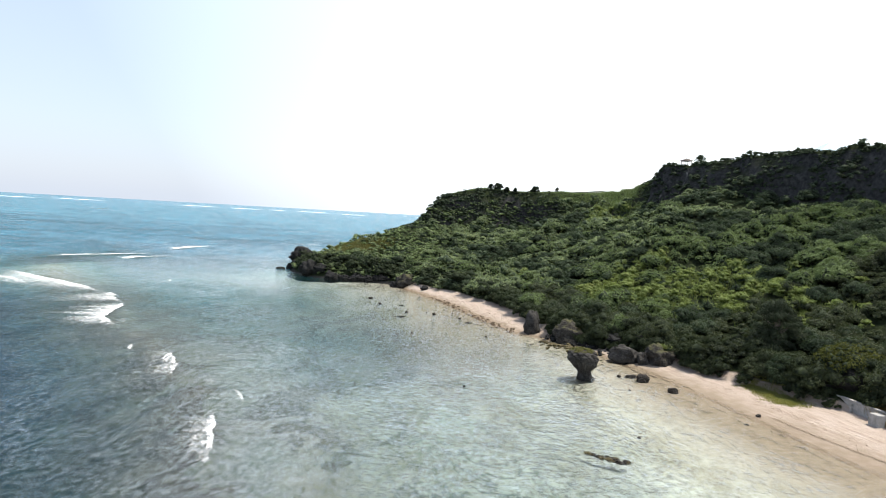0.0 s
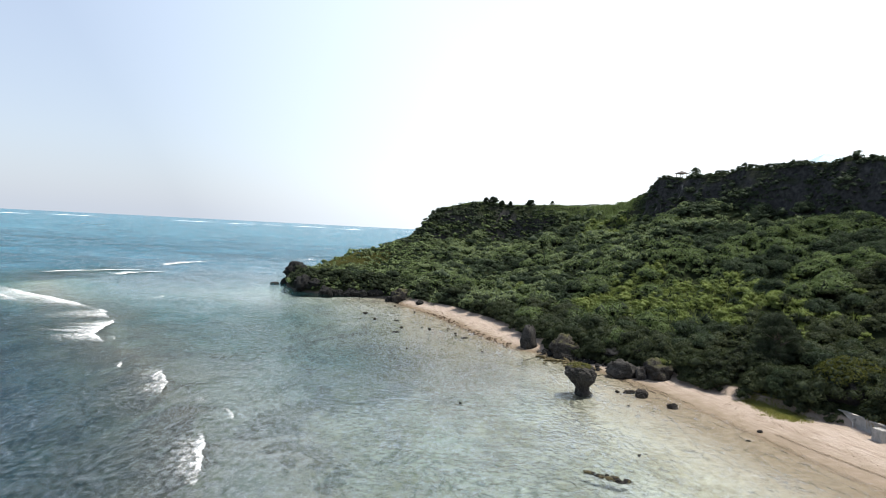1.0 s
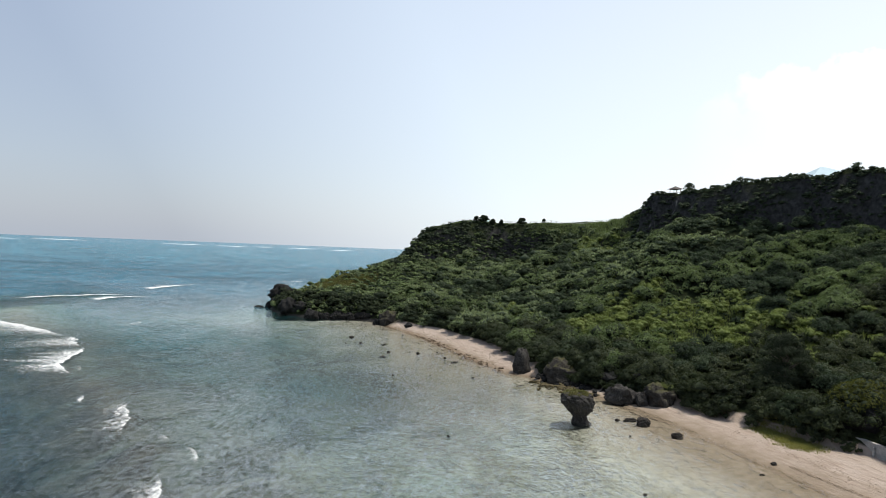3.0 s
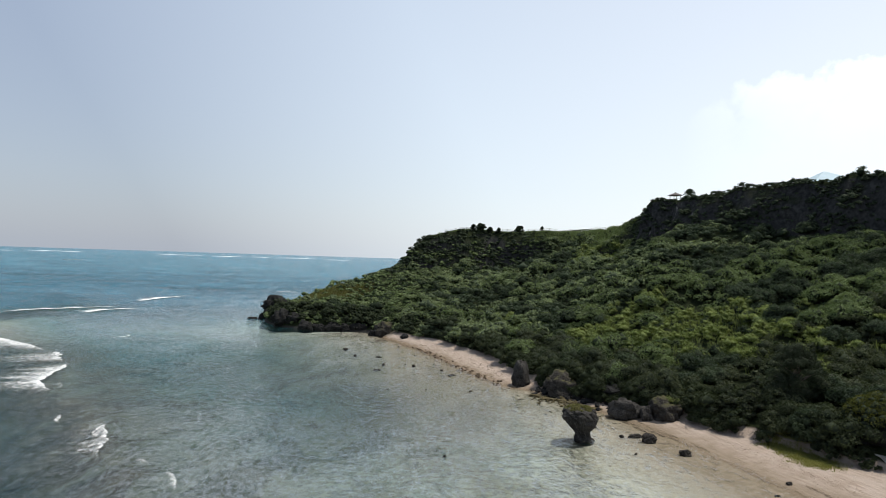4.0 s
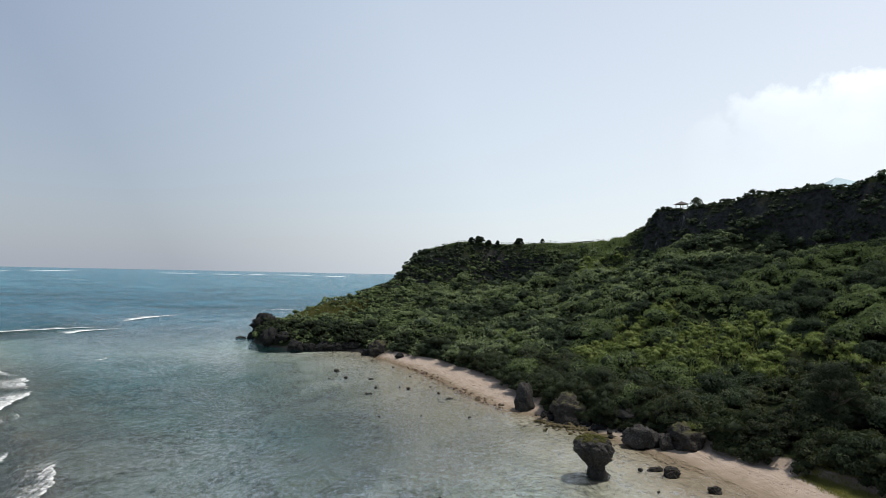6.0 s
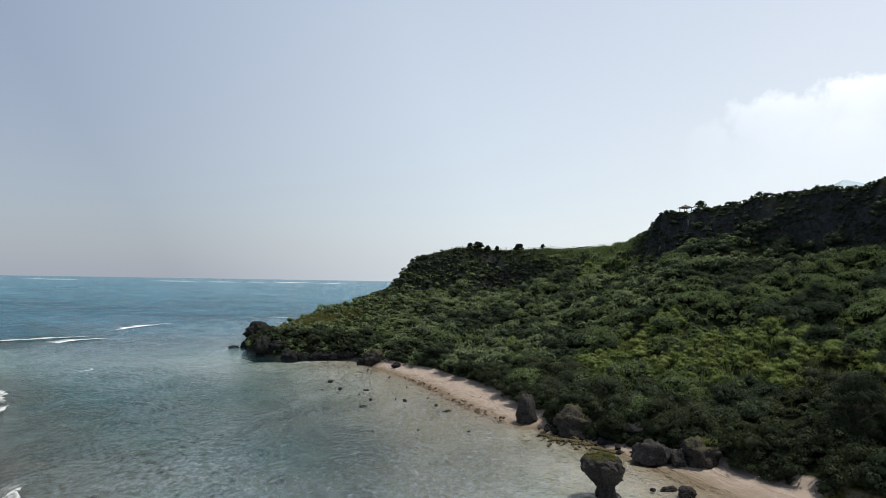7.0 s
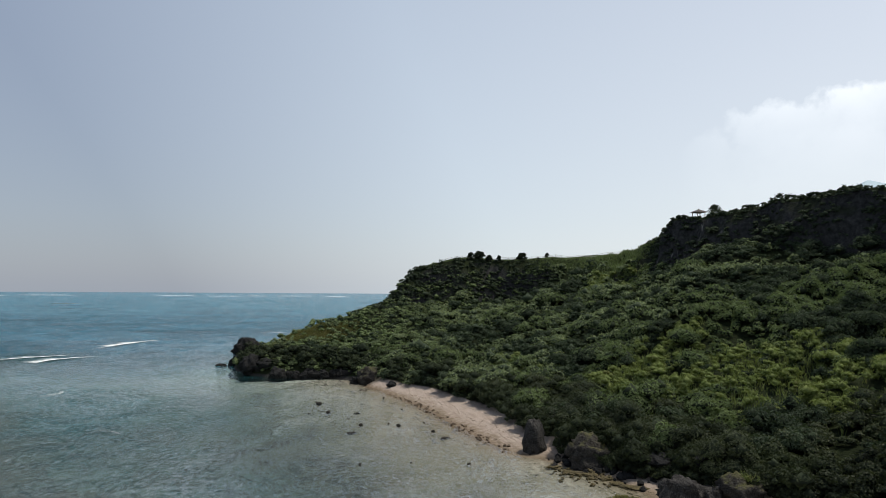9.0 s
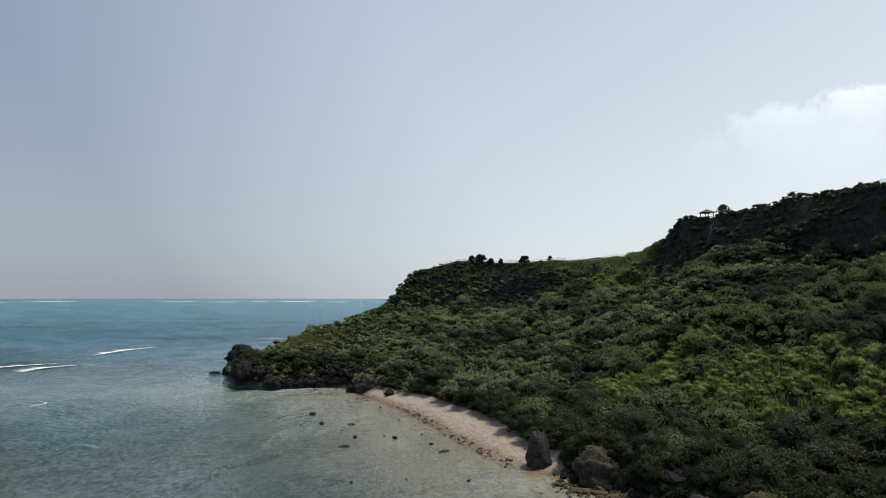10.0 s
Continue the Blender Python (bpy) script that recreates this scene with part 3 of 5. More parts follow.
LOWER = [(135, -40, 6), (96, 42, 7), (72, 88, 8), (64, 104, 8), (56, 122, 8), (50, 136, 8), (43, 148, 7), (36, 158, 6.5), (30, 178, 6), (24, 196, 6.5),
         (17, 212, 7), (6, 228, 7.5), (-10, 242, 8), (-28, 250, 9), (-44, 256, 9.5), (-58, 263, 7), (-54, 274, 7), (-30, 296, 12), (10, 322, 20), (80, 360, 22)]
UPPER = [(178, -7, 34), (145, 73, 34.5), (127, 123, 34.5), (119, 144, 34), (112.5, 161, 33.8), (103.5, 180, 33.5), (94.5, 201.2, 37.5), (86.5, 220, 39), (78, 236, 35), (72.5, 247.5, 31),
         (70, 260.5, 29.5), (55, 274, 28), (35, 292, 21.5), (13.5, 290.5, 21), (-10, 287, 21), (-30, 276, 17.5), (-31, 281, 18), (-15, 297, 22), (20, 318, 30), (90, 340, 33)]
BROW = [(185, -5, 49.7), (150, 75, 51.9), (132, 125, 51.4), (124, 146, 50.7), (117, 163, 51.0), (108, 182, 52.1), (99, 203, 52.2), (91, 222, 50.4), (82.5, 238, 50), (77.5, 249, 48.6),
        (76, 262, 44.8), (66, 294, 40.1), (38, 302, 39.1), (13, 300, 38.8), (1, 299, 38.4), (-6, 298, 36.6), (-8, 301, 36.6), (0, 310, 37.6), (30, 330, 39.6), (95, 335, 41.6)]
PLATEAU = [(215, 5, 51), (180, 90, 52.5), (160, 140, 53), (150, 165, 53), (142, 182, 53), (135, 200, 52.5), (128, 218, 52), (120, 238, 51.5), (110, 255, 50), (105, 270, 48),
           (104, 284, 45), (92, 305, 42), (60, 315, 40.5), (30, 312, 39.6), (18, 310, 39), (14, 309, 38.8), (12, 309, 38.8), (16, 312, 39), (45, 325, 40.5), (110, 325, 43)]
INLAND = [(420, 60 + 12 * i, 50) if i < 11 else (230 - 16 * (i - 10), 316 + (i - 10), 43) for i in range(20)]
K_U = 14


def lines_of_land():
    s2, v2 = np.array(SHORE, float), np.array(VERGE, float)
    out = s2 - v2
    out /= np.linalg.norm(out, axis=1)[:, None]
    bed = np.column_stack([s2 + out * np.where(np.arange(20) < 12.5, 16, 5)[:, None], np.where(np.arange(20) < 12.5, -1.9, -7.0)])
    edge = np.column_stack([s2, np.zeros(20)])
    rise = np.interp(np.arange(20), [6, 8, 11, 12], [0.8, 1.7, 1.7, 1.2])
    crest = np.column_stack([s2 * 0.4 + v2 * 0.6, rise * 0.62])
    verge = np.column_stack([v2, rise])
    return [spline(a, K_U) for a in (bed, edge, crest, verge, LOWER, UPPER, BROW, PLATEAU, INLAND)]


LAND_LINES = lines_of_land()
STEPS = [5, 3, 3, 12, 18, 12, 8, 6]


def build_land():
    rows, level = [], []
    for i, n in enumerate(STEPS):
        for j in range(n):
            f = j / n
            g = np.array([f ** 1.1, f ** 1.1, f ** 0.95]) if i == 5 else np.array([f, f, f ** 0.62]) if i == 3 else np.array([f, f, f ** 0.93]) if i == 4 else np.full(3, f)
            g = np.tile(g, (LAND_LINES[0].shape[0], 1))
            if i == 5:      # the cliffs lean back into a hollow slope towards the point
                lean = np.clip((np.arange(len(g)) / K_U - 13.0) / 0.9, 0, 1)[:, None]
                g = g * (1 - lean) + np.array([f ** 0.55, f ** 0.55, f ** 1.4]) * lean
            rows.append(LAND_LINES[i] * (1 - g) + LAND_LINES[i + 1] * g)
            level.append(i + f)
    rows.append(LAND_LINES[-1])
    level.append(len(STEPS))
    grid = np.array(rows)
    nv, nu = grid.shape[:2]
    for a in range(nv):
        if level[a] < 1:
            continue
        big = min(1.0, max(0.0, (level[a] - 3.0) * 1.2))
        for b in range(nu):
            p = Vector(grid[a, b])
            k = noise.noise_vector(p * 0.06) * 2.2 * big + noise.noise_vector(p * 0.17) * 1.3 * big + noise.noise_vector(p * 0.5) * 0.12
            grid[a, b] += (k.x, k.y, k.z * 0.8)
            if 3.6 < level[a] < 5.0:      # humps and gullies under the scrub
                grid[a, b, 2] += 1.5 * min(1.0, (level[a] - 3.6) * 3, (5.0 - level[a]) * 4) * noise.noise(Vector((p.x / 9, p.y / 13, 5.5)))
            if 5.0 < level[a] < 6.0:      # buttresses and clefts in the cliff
                w = 1.6 * math.sin((level[a] - 5) * 3.14) * noise.noise(Vector((p.x / 7, p.y / 7, p.z / 30)))
                grid[a, b] += (w * 0.8, w, 0)
            grid[a, b, 2] += 0.3 * math.exp(-((p.x - 56.9) / 1.6) ** 2 - ((p.y - 79.3) / 2.2) ** 2)      # sand heaped against the drain wall
    sandy = np.tile(np.clip((11.45 - np.arange(nu) / K_U) * 4, 0, 1), (nv, 1))
    idx = np.arange(nv * nu).reshape(nv, nu)
    faces = np.stack([idx[:-1, :-1], idx[:-1, 1:], idx[1:, 1:], idx[1:, :-1]], -1).reshape(-1, 4)[:, ::-1]
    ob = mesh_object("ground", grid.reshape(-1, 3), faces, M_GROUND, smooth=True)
    attribute(ob, "sandy", sandy)
    tagged(ob, "coral sand beach rising to a dark overgrown limestone hill", "ground", kind="structure")
    return grid, np.array(level)


GRID, LEVEL = build_land()
FLAT = GRID[:LEVEL.tolist().index(7.0) if 7.0 in LEVEL.tolist() else -1].reshape(-1, 3)


def ground_z(x, y):
    d = (FLAT[:, 0] - x) ** 2 + (FLAT[:, 1] - y) ** 2
    near = np.argpartition(d, 4)[:4]
    w = 1 / (d[near] + 0.01)
    return float((FLAT[near, 2] * w).sum() / w.sum())


def to_line(px, py, line):
    """Distance of points from a polyline, and on which side they lie (1: to its left)."""
    best, side = np.full(px.shape, 1e9), np.ones(px.shape)
    for (ax, ay), (bx, by) in zip(line[:-1], line[1:]):
        dx, dy = bx - ax, by - ay
        t = np.clip(((px - ax) * dx + (py - ay) * dy) / (dx * dx + dy * dy), 0, 1)
        ex, ey = px - ax - t * dx, py - ay - t * dy
        d = np.hypot(ex, ey)
        hit = d < best
        best = np.where(hit, d, best)
        side = np.where(hit, np.sign(dx * ey - dy * ex), side)
    return best, side


CREST = [(0, -60), (-14, 10), (-27, 52), (-39, 78), (-52, 97), (-76, 126), (-95, 160), (-126, 190), (-158, 240), (-152, 292), (-190, 340), (-420, 520), (-1400, 1300)]


def water_depth(x, y):
    d_shore, _ = to_line(x, y, spline(SHORE[:13], 5)[:, :2])
    d_crest, side = to_line(x, y, CREST)
    lagoon = np.clip(0.03 * d_shore - 0.05, 0.02, 1.35)
    lagoon = lagoon * np.clip(0.35 + d_crest / 35, 0.35, 1) + 0.1
    far = np.hypot(x, y)
    lagoon = lagoon + 3.4 * np.clip((y - 185) / 130, 0, 1) * np.clip((-35 - x) / 60, 0, 1)
    # deeper turquoise hollows in the reef flat
    hollow = np.array([noise.noise(Vector((a / 24, b / 13, 3.3))) + 0.5 * noise.noise(Vector((a / 9, b / 6, 7.7))) for a, b in zip(x.ravel(), y.ravel())]).reshape(x.shape)
    lagoon = lagoon + 0.4 * np.clip((hollow - 0.08) / 0.3, 0, 1) * np.clip((d_shore - 16) / 25, 0, 1)
    lagoon = lagoon + 1.2 * np.exp(-((d_crest - 22) / 17) ** 2) * np.exp(-((y - 178) / 46) ** 2)
    outer = np.clip(0.45 + d_crest * 0.16 + 5 * np.clip((y - 265) / 50, 0, 1), 0.45, 9)
    over = 1 / (1 + np.exp(-np.clip(d_crest * side / (3 + 0.035 * far), -30, 30)))
    depth = outer * over + lagoon * (1 - over)
    depth = depth + np.clip((far - 240) / 700, 0, 1) ** 1.4 * 18
    return np.clip(depth, 0.03, 26), d_crest, side


def build_sea():
    ang = np.radians(np.concatenate([np.linspace(-180, -48, 34, endpoint=False), np.linspace(-48, 48, 230, endpoint=False), np.linspace(48, 180, 34)]))
    rad = np.concatenate([np.linspace(1, 40, 14, endpoint=False), 40 * (4940 / 40) ** np.linspace(0, 1, 190)])
    a, r = np.meshgrid(ang, rad)
    x, y = r * np.sin(a), r * np.cos(a)
    depth, d_crest, side = water_depth(x, y)
    nv, nu = x.shape
    idx = np.arange(nv * nu).reshape(nv, nu)
    faces = np.stack([idx[:-1, :-1], idx[:-1, 1:], idx[1:, 1:], idx[1:, :-1]], -1).reshape(-1, 4)
    sea = mesh_object("water", np.stack([x, y, np.zeros_like(x)], -1).reshape(-1, 3), faces, M_WATER, smooth=True)
    attribute(sea, "depth", depth)
    signed = d_crest * np.where(side > 0, 1, -1)
    attribute(sea, "blue", np.clip(0.4 + signed / 40, 0, 1) * np.clip((300 - r) / 140, 0, 1))
    far = np.clip((r - 230) / 250, 0, 1)
    d_land, _ = to_line(x, y, spline(SHORE, 5)[:, :2])
    attribute(sea, "rough", np.clip(np.maximum(np.where(side > 0, 0.75 + d_crest / 40, 0.75 - d_crest / 55), np.clip((d_land - 8) / 90, 0.04, 0.32)), 0.04, 1) * (1 - far) + far + 0.30 * np.exp(-((x + 45) / 34) ** 2 - ((y - 135) / 50) ** 2))
    mirror_gain = 1 - 0.48 * np.exp(-((x + 70) / 55) ** 2 - ((y - 160) / 70) ** 2) + 0.4 * np.exp(-((x + 5) / 26) ** 2 - ((y - 82) / 36) ** 2)      # sky reflection dimmed and brightened by place, as a painted factor
    attribute(sea, "mirror", mirror_gain)
    attribute(sea, "open", np.where(y > 100, np.clip(0.35 + 0.65 * (d_land - 4) / 30, 0.35, 1), np.clip(0.22 + 0.78 * (d_land - 7) / 24, 0.22, 1)))
    tagged(sea, "clear shallow turquoise sea darkening to blue beyond the reef", "sea", kind="structure")
    faces = faces[:int(np.searchsorted(rad, 1700)) * (nu - 1)]      # past that the water is too deep to see it
    bed = mesh_object("seabed", np.stack([x, y, -np.minimum(depth, 4.5) - 0.04], -1).reshape(-1, 3), faces, M_SEABED, smooth=True)
    d_shore, _ = to_line(x, y, spline(SHORE[:13], 5)[:, :2])
    clean = 0.25 * np.exp(-(((x + 72) / 36) ** 2 + ((y - 270) / 60) ** 2))      # pale sand off the point
    attribute(bed, "reef", np.clip((d_shore - 7) / 13, np.clip((y - 98) / 25, 0, 0.9), 1) * (1 - 0.85 * clean))
    attribute(bed, "near", np.clip(1.2 - (d_shore - 2) / 20, 0, 1) ** 1.3 * np.clip((120 - y) / 24, 0.1, 1) + 0.75 * np.exp(-(d_shore / 3.2) ** 2))
    attribute(bed, "algae", np.exp(-(((x - 24) / 12) ** 2 + ((y - 119) / 12) ** 2)))
    attribute(bed, "turf", np.clip((x + 40) / 28, 0, 1))      # tan algal turf nearer the beach, dark weed off it
    attribute(bed, "weedy", np.maximum(np.clip((y - 88) / 28, 0, 1) * np.clip((x + 55) / 45, 0, 1), np.exp(-(np.abs(x + 75) / 55) ** 3 - (np.abs(y - 170) / 62) ** 3)))
    outer = np.where(side > 0, np.clip(0.75 + d_crest / 30, 0, 1), np.maximum(np.clip(0.8 - d_crest / 34, 0, 1), 0.7 * np.clip(1.25 - d_crest / 62, 0, 1) * np.clip((y - 50) / 60, 0.45, 1))) * np.clip((300 - r) / 150, 0, 1) * np.clip((235 - y) / 70, 0.15, 1)
    flat_reef = 0.62 * np.exp(-((x + 40) / 32) ** 2 - ((y - 125) / 42) ** 2)      # the brown reef flat inside the crest
    attribute(bed, "outer", np.maximum(outer, flat_reef))
    tagged(bed, "pale sandy reef flat with dark coral and weed under clear water", "seabed", kind="structure")


build_sea()


# ---------------------------------------------------------------- vegetation
def scatter(count, low, high, seed, keep, u_range=(1.35, 15.3)):
    """Points spread evenly over the land between two levels, kept with the chance keep(x, y, z, u, level)."""
    rng = np.random.default_rng(seed)
    rows = [i for i in range(len(LEVEL) - 1) if low <= LEVEL[i] < high]
    g = GRID
    a, b, c = g[rows][:, :-1], g[[r + 1 for r in rows]][:, :-1], g[rows][:, 1:]
    area = np.linalg.norm(np.cross(b - a, c - a), axis=-1)
    u = np.arange(area.shape[1]) / K_U
    area = area * ((u >= u_range[0]) & (u <= u_range[1]))
    pick = rng.choice(area.size, count, p=(area / area.sum()).ravel())
    i, j = np.unravel_index(pick, area.shape)
    f, h = rng.random(count)[:, None], rng.random(count)[:, None]
    d = g[[r + 1 for r in rows]][:, 1:]
    p = (a[i, j] * (1 - f) + b[i, j] * f) * (1 - h) + (c[i, j] * (1 - f) + d[i, j] * f) * h
    lev = LEVEL[np.array(rows)][i] + f[:, 0] * 0.05
    chance = keep(p[:, 0], p[:, 1], p[:, 2], u[j] + h[:, 0] / K_U, lev)
    return p[rng.random(count) < chance]


def wave(x, y, s, k=0.0):
    return 0.5 + 0.25 * np.sin(x / s + k) + 0.25 * np.sin(y / s * 1.13 - k + 0.7 * np.sin(x / s * 0.6))


def field(x, y, s, k):
    """Smooth noise over the plan, about -0.6 to 0.6, with lumps of the size s."""
    return np.array([noise.noise(Vector((a / s, b / s, k))) for a, b in zip(x, y)])


def reedy(x, y):
    """1 where light green cane and shrubs grow on the middle slope, below the headland and in the saddle."""
    main = ((x - 52) * 0.86 + (y - 148) * 0.5) / 18, ((y - 148) * 0.86 - (x - 52) * 0.5) / 42
    r = np.hypot(*main) + 0.55 * field(x, y, 8.0, 2.2)
    second = np.hypot((x - 64) / 15, (y - 272) / 24) + 0.7 * field(x, y, 8.0, 4.1)
    third = np.hypot((x - 17) / 12, (y - 206) / 24) + 0.9 * field(x, y, 8.0, 6.3)
    return np.clip(2.4 - 2.4 * np.minimum(np.minimum(r, second + 0.1), third + 0.42), 0, 1)


def dry_spot(x, y):
    return np.clip(2 - 2 * np.hypot((x + 41) / 17, (y - 260) / 11), 0, 1)


def bushes(p, size, lobes, rng, tall):
    """Each bush as a few leafy lobes over a dome: their centres and radii."""
    n = len(p)
    a = rng.uniform(0, 2 * np.pi, (n, lobes))
    e = rng.uniform(0.0, 1.0, (n, lobes)) ** 0.7
    e[:, 0] = 1.0
    s = np.sqrt(1 - (e * 0.95) ** 2)
    c = np.stack([p[:, None, 0] + size[:, None] * s * np.cos(a) * 0.75, p[:, None, 1] + size[:, None] * s * np.sin(a) * 0.75,
                  p[:, None, 2] + size[:, None] * tall * (0.25 + 0.62 * e)], -1).reshape(-1, 3)
    r = (size[:, None] * rng.uniform(0.24, 0.56, (n, lobes))).reshape(-1)
    return c, np.stack([r * rng.uniform(0.9, 1.4, len(r)), r * rng.uniform(0.9, 1.4, len(r)), r * rng.uniform(0.6, 0.95, len(r))], 1)


def thickness(p, lobes, full, far):
    """Leaves to a lobe: full on the near slope, fewer past it and on the land beside the bay's mouth."""
    x, y = p[:, 0], p[:, 1]
    return np.repeat(np.where(x > 0.72 * (y + 20) + 5, 9, np.where(y > 178, far, np.where(y > 140, 0.75 * full, full))), lobes)


def clear_of_drain(x, y):
    return (np.hypot(x - 62, y - 89) > 4.5) & (np.hypot((x - 58.2) / 3.0, (y - 78) / 8.2) > 1)


def plant_hill():
    rng = np.random.default_rng(5)
    # broad-leaved shrubs over the whole slope, spilling up the foot of the cliffs and the spur between them
    p = scatter(8800, 3.0, 6.0, 11, lambda x, y, z, u, v: clear_of_drain(x, y) * (1 - np.maximum(0.86 * reedy(x, y), 0.78 * dry_spot(x, y)))
                * np.where(u > 14.5, 0.3, 1) * np.where(v > 5, np.where((u > 10.25) & (u < 11.65), 0.85 * (v < 5.72), (v < 5.35) * np.where(np.abs(u - 6.15) < 0.35, 0.9, np.clip(1.9 * wave(x, y, 5.0) - 1.0 - 2 * (v - 5), 0, 1))), 1))
    p = p[(p[:, 0] < 0.72 * (p[:, 1] + 20) + 5) | (rng.random(len(p)) < 0.5)]
    big = 0.62 + 1.1 * np.clip(field(p[:, 0], p[:, 1], 7.0, 1.7) + 0.30, 0, 0.8)
    size = (rng.gamma(4.0, 0.25, len(p)) + 0.50) * big
    # noise picks the patches whose leaves are darkened for gully shadow
    kind = field(p[:, 0], p[:, 1], 13.0, 8.8) + 0.35 * field(p[:, 0], p[:, 1], 4.0, 3.1) + 0.45 * field(p[:, 0], p[:, 1], 26.0, 1.2) + rng.normal(0, 0.07, len(p))
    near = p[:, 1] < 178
    # shrubs near the beach and low on the slope take the shade-dark leaves
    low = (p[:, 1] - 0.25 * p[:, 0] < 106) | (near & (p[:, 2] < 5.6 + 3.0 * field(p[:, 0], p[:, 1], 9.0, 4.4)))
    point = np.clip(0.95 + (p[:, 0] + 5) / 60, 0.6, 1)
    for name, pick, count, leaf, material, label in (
            ("lower_slope_shrubs", low, 80, (0.32, 0.22), M_NEARSHRUB_SHADED, "dense shrubs on the slope behind the beach, coloured very dark green for shade"),
            ("dark_hillside_shrubs", near & ~low & (kind < -0.17), 72, (0.36, 0.25), M_SHRUB_SHADED, "broad-leaved shrubs on the hillside, coloured dark for patches of shadow"),
            ("hillside_shrubs", near & ~low & (kind >= -0.17), 72, (0.36, 0.25), M_SHRUB, "dense green broad-leaved shrubs covering the hillside"),
            ("dark_far_shrubs", ~near & (kind < -0.15), 22, (0.48, 0.36), M_SHRUB_SHADED, "shrubs below the headland, coloured dark for patches of shadow"),
            ("far_slope_shrubs", ~near & (kind >= -0.15), 22, (0.48, 0.36), M_FARSHRUB_LIT, "dense green shrubs on the slope below the headland")):
        lobes = 5 if count > 40 else 4
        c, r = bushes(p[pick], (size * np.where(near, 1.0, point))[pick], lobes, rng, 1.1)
        tagged(leaves(name, c, r, thickness(p[pick], lobes, count, 22), *leaf, material, seed=10 + len(name), core=0.72, inside=M_SHRUB_SHADED if count < 40 else M_SHADED_TWIGS, flat=0.34), label, "shrubs", kind="stuff")
    # rounded crowns of low trees that stand out of the scrub
    p = scatter(760, 3.15, 5.1, 53, lambda x, y, z, u, v: (1 - 0.85 * np.maximum(reedy(x, y), dry_spot(x, y))) * clear_of_drain(x, y) * (np.hypot(x - 62, y - 89) > 7)
                * (z < np.where(y > 245, 27, 60)) * np.clip(2.4 * field(x, y, 11.0, 9.4) + 0.62, 0, 1), (1.6, 12.6))
    size = rng.uniform(1.7, 3.4, len(p))
    kind = field(p[:, 0], p[:, 1], 13.0, 8.8) + rng.normal(0, 0.12, len(p))
    for name, pick, material, label in (("low_tree_crowns", kind >= 0, M_SHRUB, "rounded green crowns of low trees in the hillside scrub"),
                                        ("dark_tree_crowns", kind < 0, M_SHRUB_SHADED, "rounded dark crowns of low trees in the hillside scrub")):
        # close to the beach only crowns with shade-dark leaves are kept
        pick = pick & ((p[:, 1] - 0.25 * p[:, 0] > 100) | (material == M_SHRUB_SHADED))
        c, r = bushes(p[pick], size[pick], 15, rng, 1.15)
        tagged(leaves(name, c, r, thickness(p[pick], 15, 50, 22), 0.40, 0.28, material, seed=54 + len(name), core=0.73, inside=M_SHADED_TWIGS, flat=0.32), label, "trees", kind="stuff")
    # the thicker belt above the beach, its deep shade put into darker leaves
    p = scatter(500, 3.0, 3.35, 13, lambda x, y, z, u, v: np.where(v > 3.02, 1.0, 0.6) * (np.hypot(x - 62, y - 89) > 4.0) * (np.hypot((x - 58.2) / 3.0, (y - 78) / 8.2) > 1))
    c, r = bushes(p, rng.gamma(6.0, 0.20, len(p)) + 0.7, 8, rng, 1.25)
    tagged(leaves("shore_shrubs", c, r, thickness(p, 8, 64, 24), 0.34, 0.24, M_SHORE_SHADED, seed=14, core=0.73), "thick salt-tolerant shrubs along the beach edge, coloured dark green for shade", "shrubs", kind="stuff")
    # low scrub, closely set, on the sea slope of the point
    p = scatter(1500, 3.0, 5.6, 51, lambda x, y, z, u, v: 1 - 0.9 * dry_spot(x, y), (11.6, 15.6))
    c, r = bushes(p, rng.gamma(4.0, 0.16, len(p)) + 0.4, 4, rng, 0.85)
    tagged(leaves("point_scrub", c, r, 14, 0.44, 0.32, M_SHRUB, seed=52, core=0.85, inside=M_SHRUB), "low dark green scrub covering the rocky point", "shrubs", kind="stuff")
    # growth on the cliffs and along their brow, low on the grassy headland
    p = scatter(4200, 5.0, 6.3, 15, lambda x, y, z, u, v: ~((u > 10.25) & (u < 11.65) & (v < 6)) * np.where(v < 5.85, np.where(u > 11.6, 0.95, np.clip(0.45 + 1.2 * field(x, y, 5.0, 7.1), 0.1, 0.9)), np.where(u > 10.2, np.where((v < 5.99) & (u > 11.8), 0.9, np.where(v < 5.9, 0.35, 0.0)), np.where(v < 6.15, 0.9, 0.25))), (1.35, 16.6))
    c, r = bushes(p, (rng.gamma(4.0, 0.2, len(p)) + 0.5) * np.where(p[:, 2] > 46, 0.68, np.where((p[:, 2] > 35.5) & (p[:, 1] > 262), 0.75, 0.95)), 4, rng, 0.75)
    tagged(leaves("cliff_shrubs", c, r, 15, 0.44, 0.32, M_CLIFFLEAF, seed=16, core=0.79, inside=M_CLIFFLEAF), "low wind-clipped shrubs clinging to the limestone cliffs", "shrubs", kind="stuff")
    # reed grass
    p = scatter(5500, 3.1, 4.9, 17, lambda x, y, z, u, v: np.clip(reedy(x, y) * 1.1, 0, 1) * (np.hypot(x - 62, y - 89) > 6), (1.5, 8.2))
    tagged(blades("reed_grass", p, rng.uniform(0.9, 2.0, len(p)) * (0.7 + 0.6 * wave(p[:, 0], p[:, 1], 1.3)), 8, 0.10, 0.4, M_REED, seed=18), "bright green tall reed grass on the middle slope", "grass", kind="stuff")
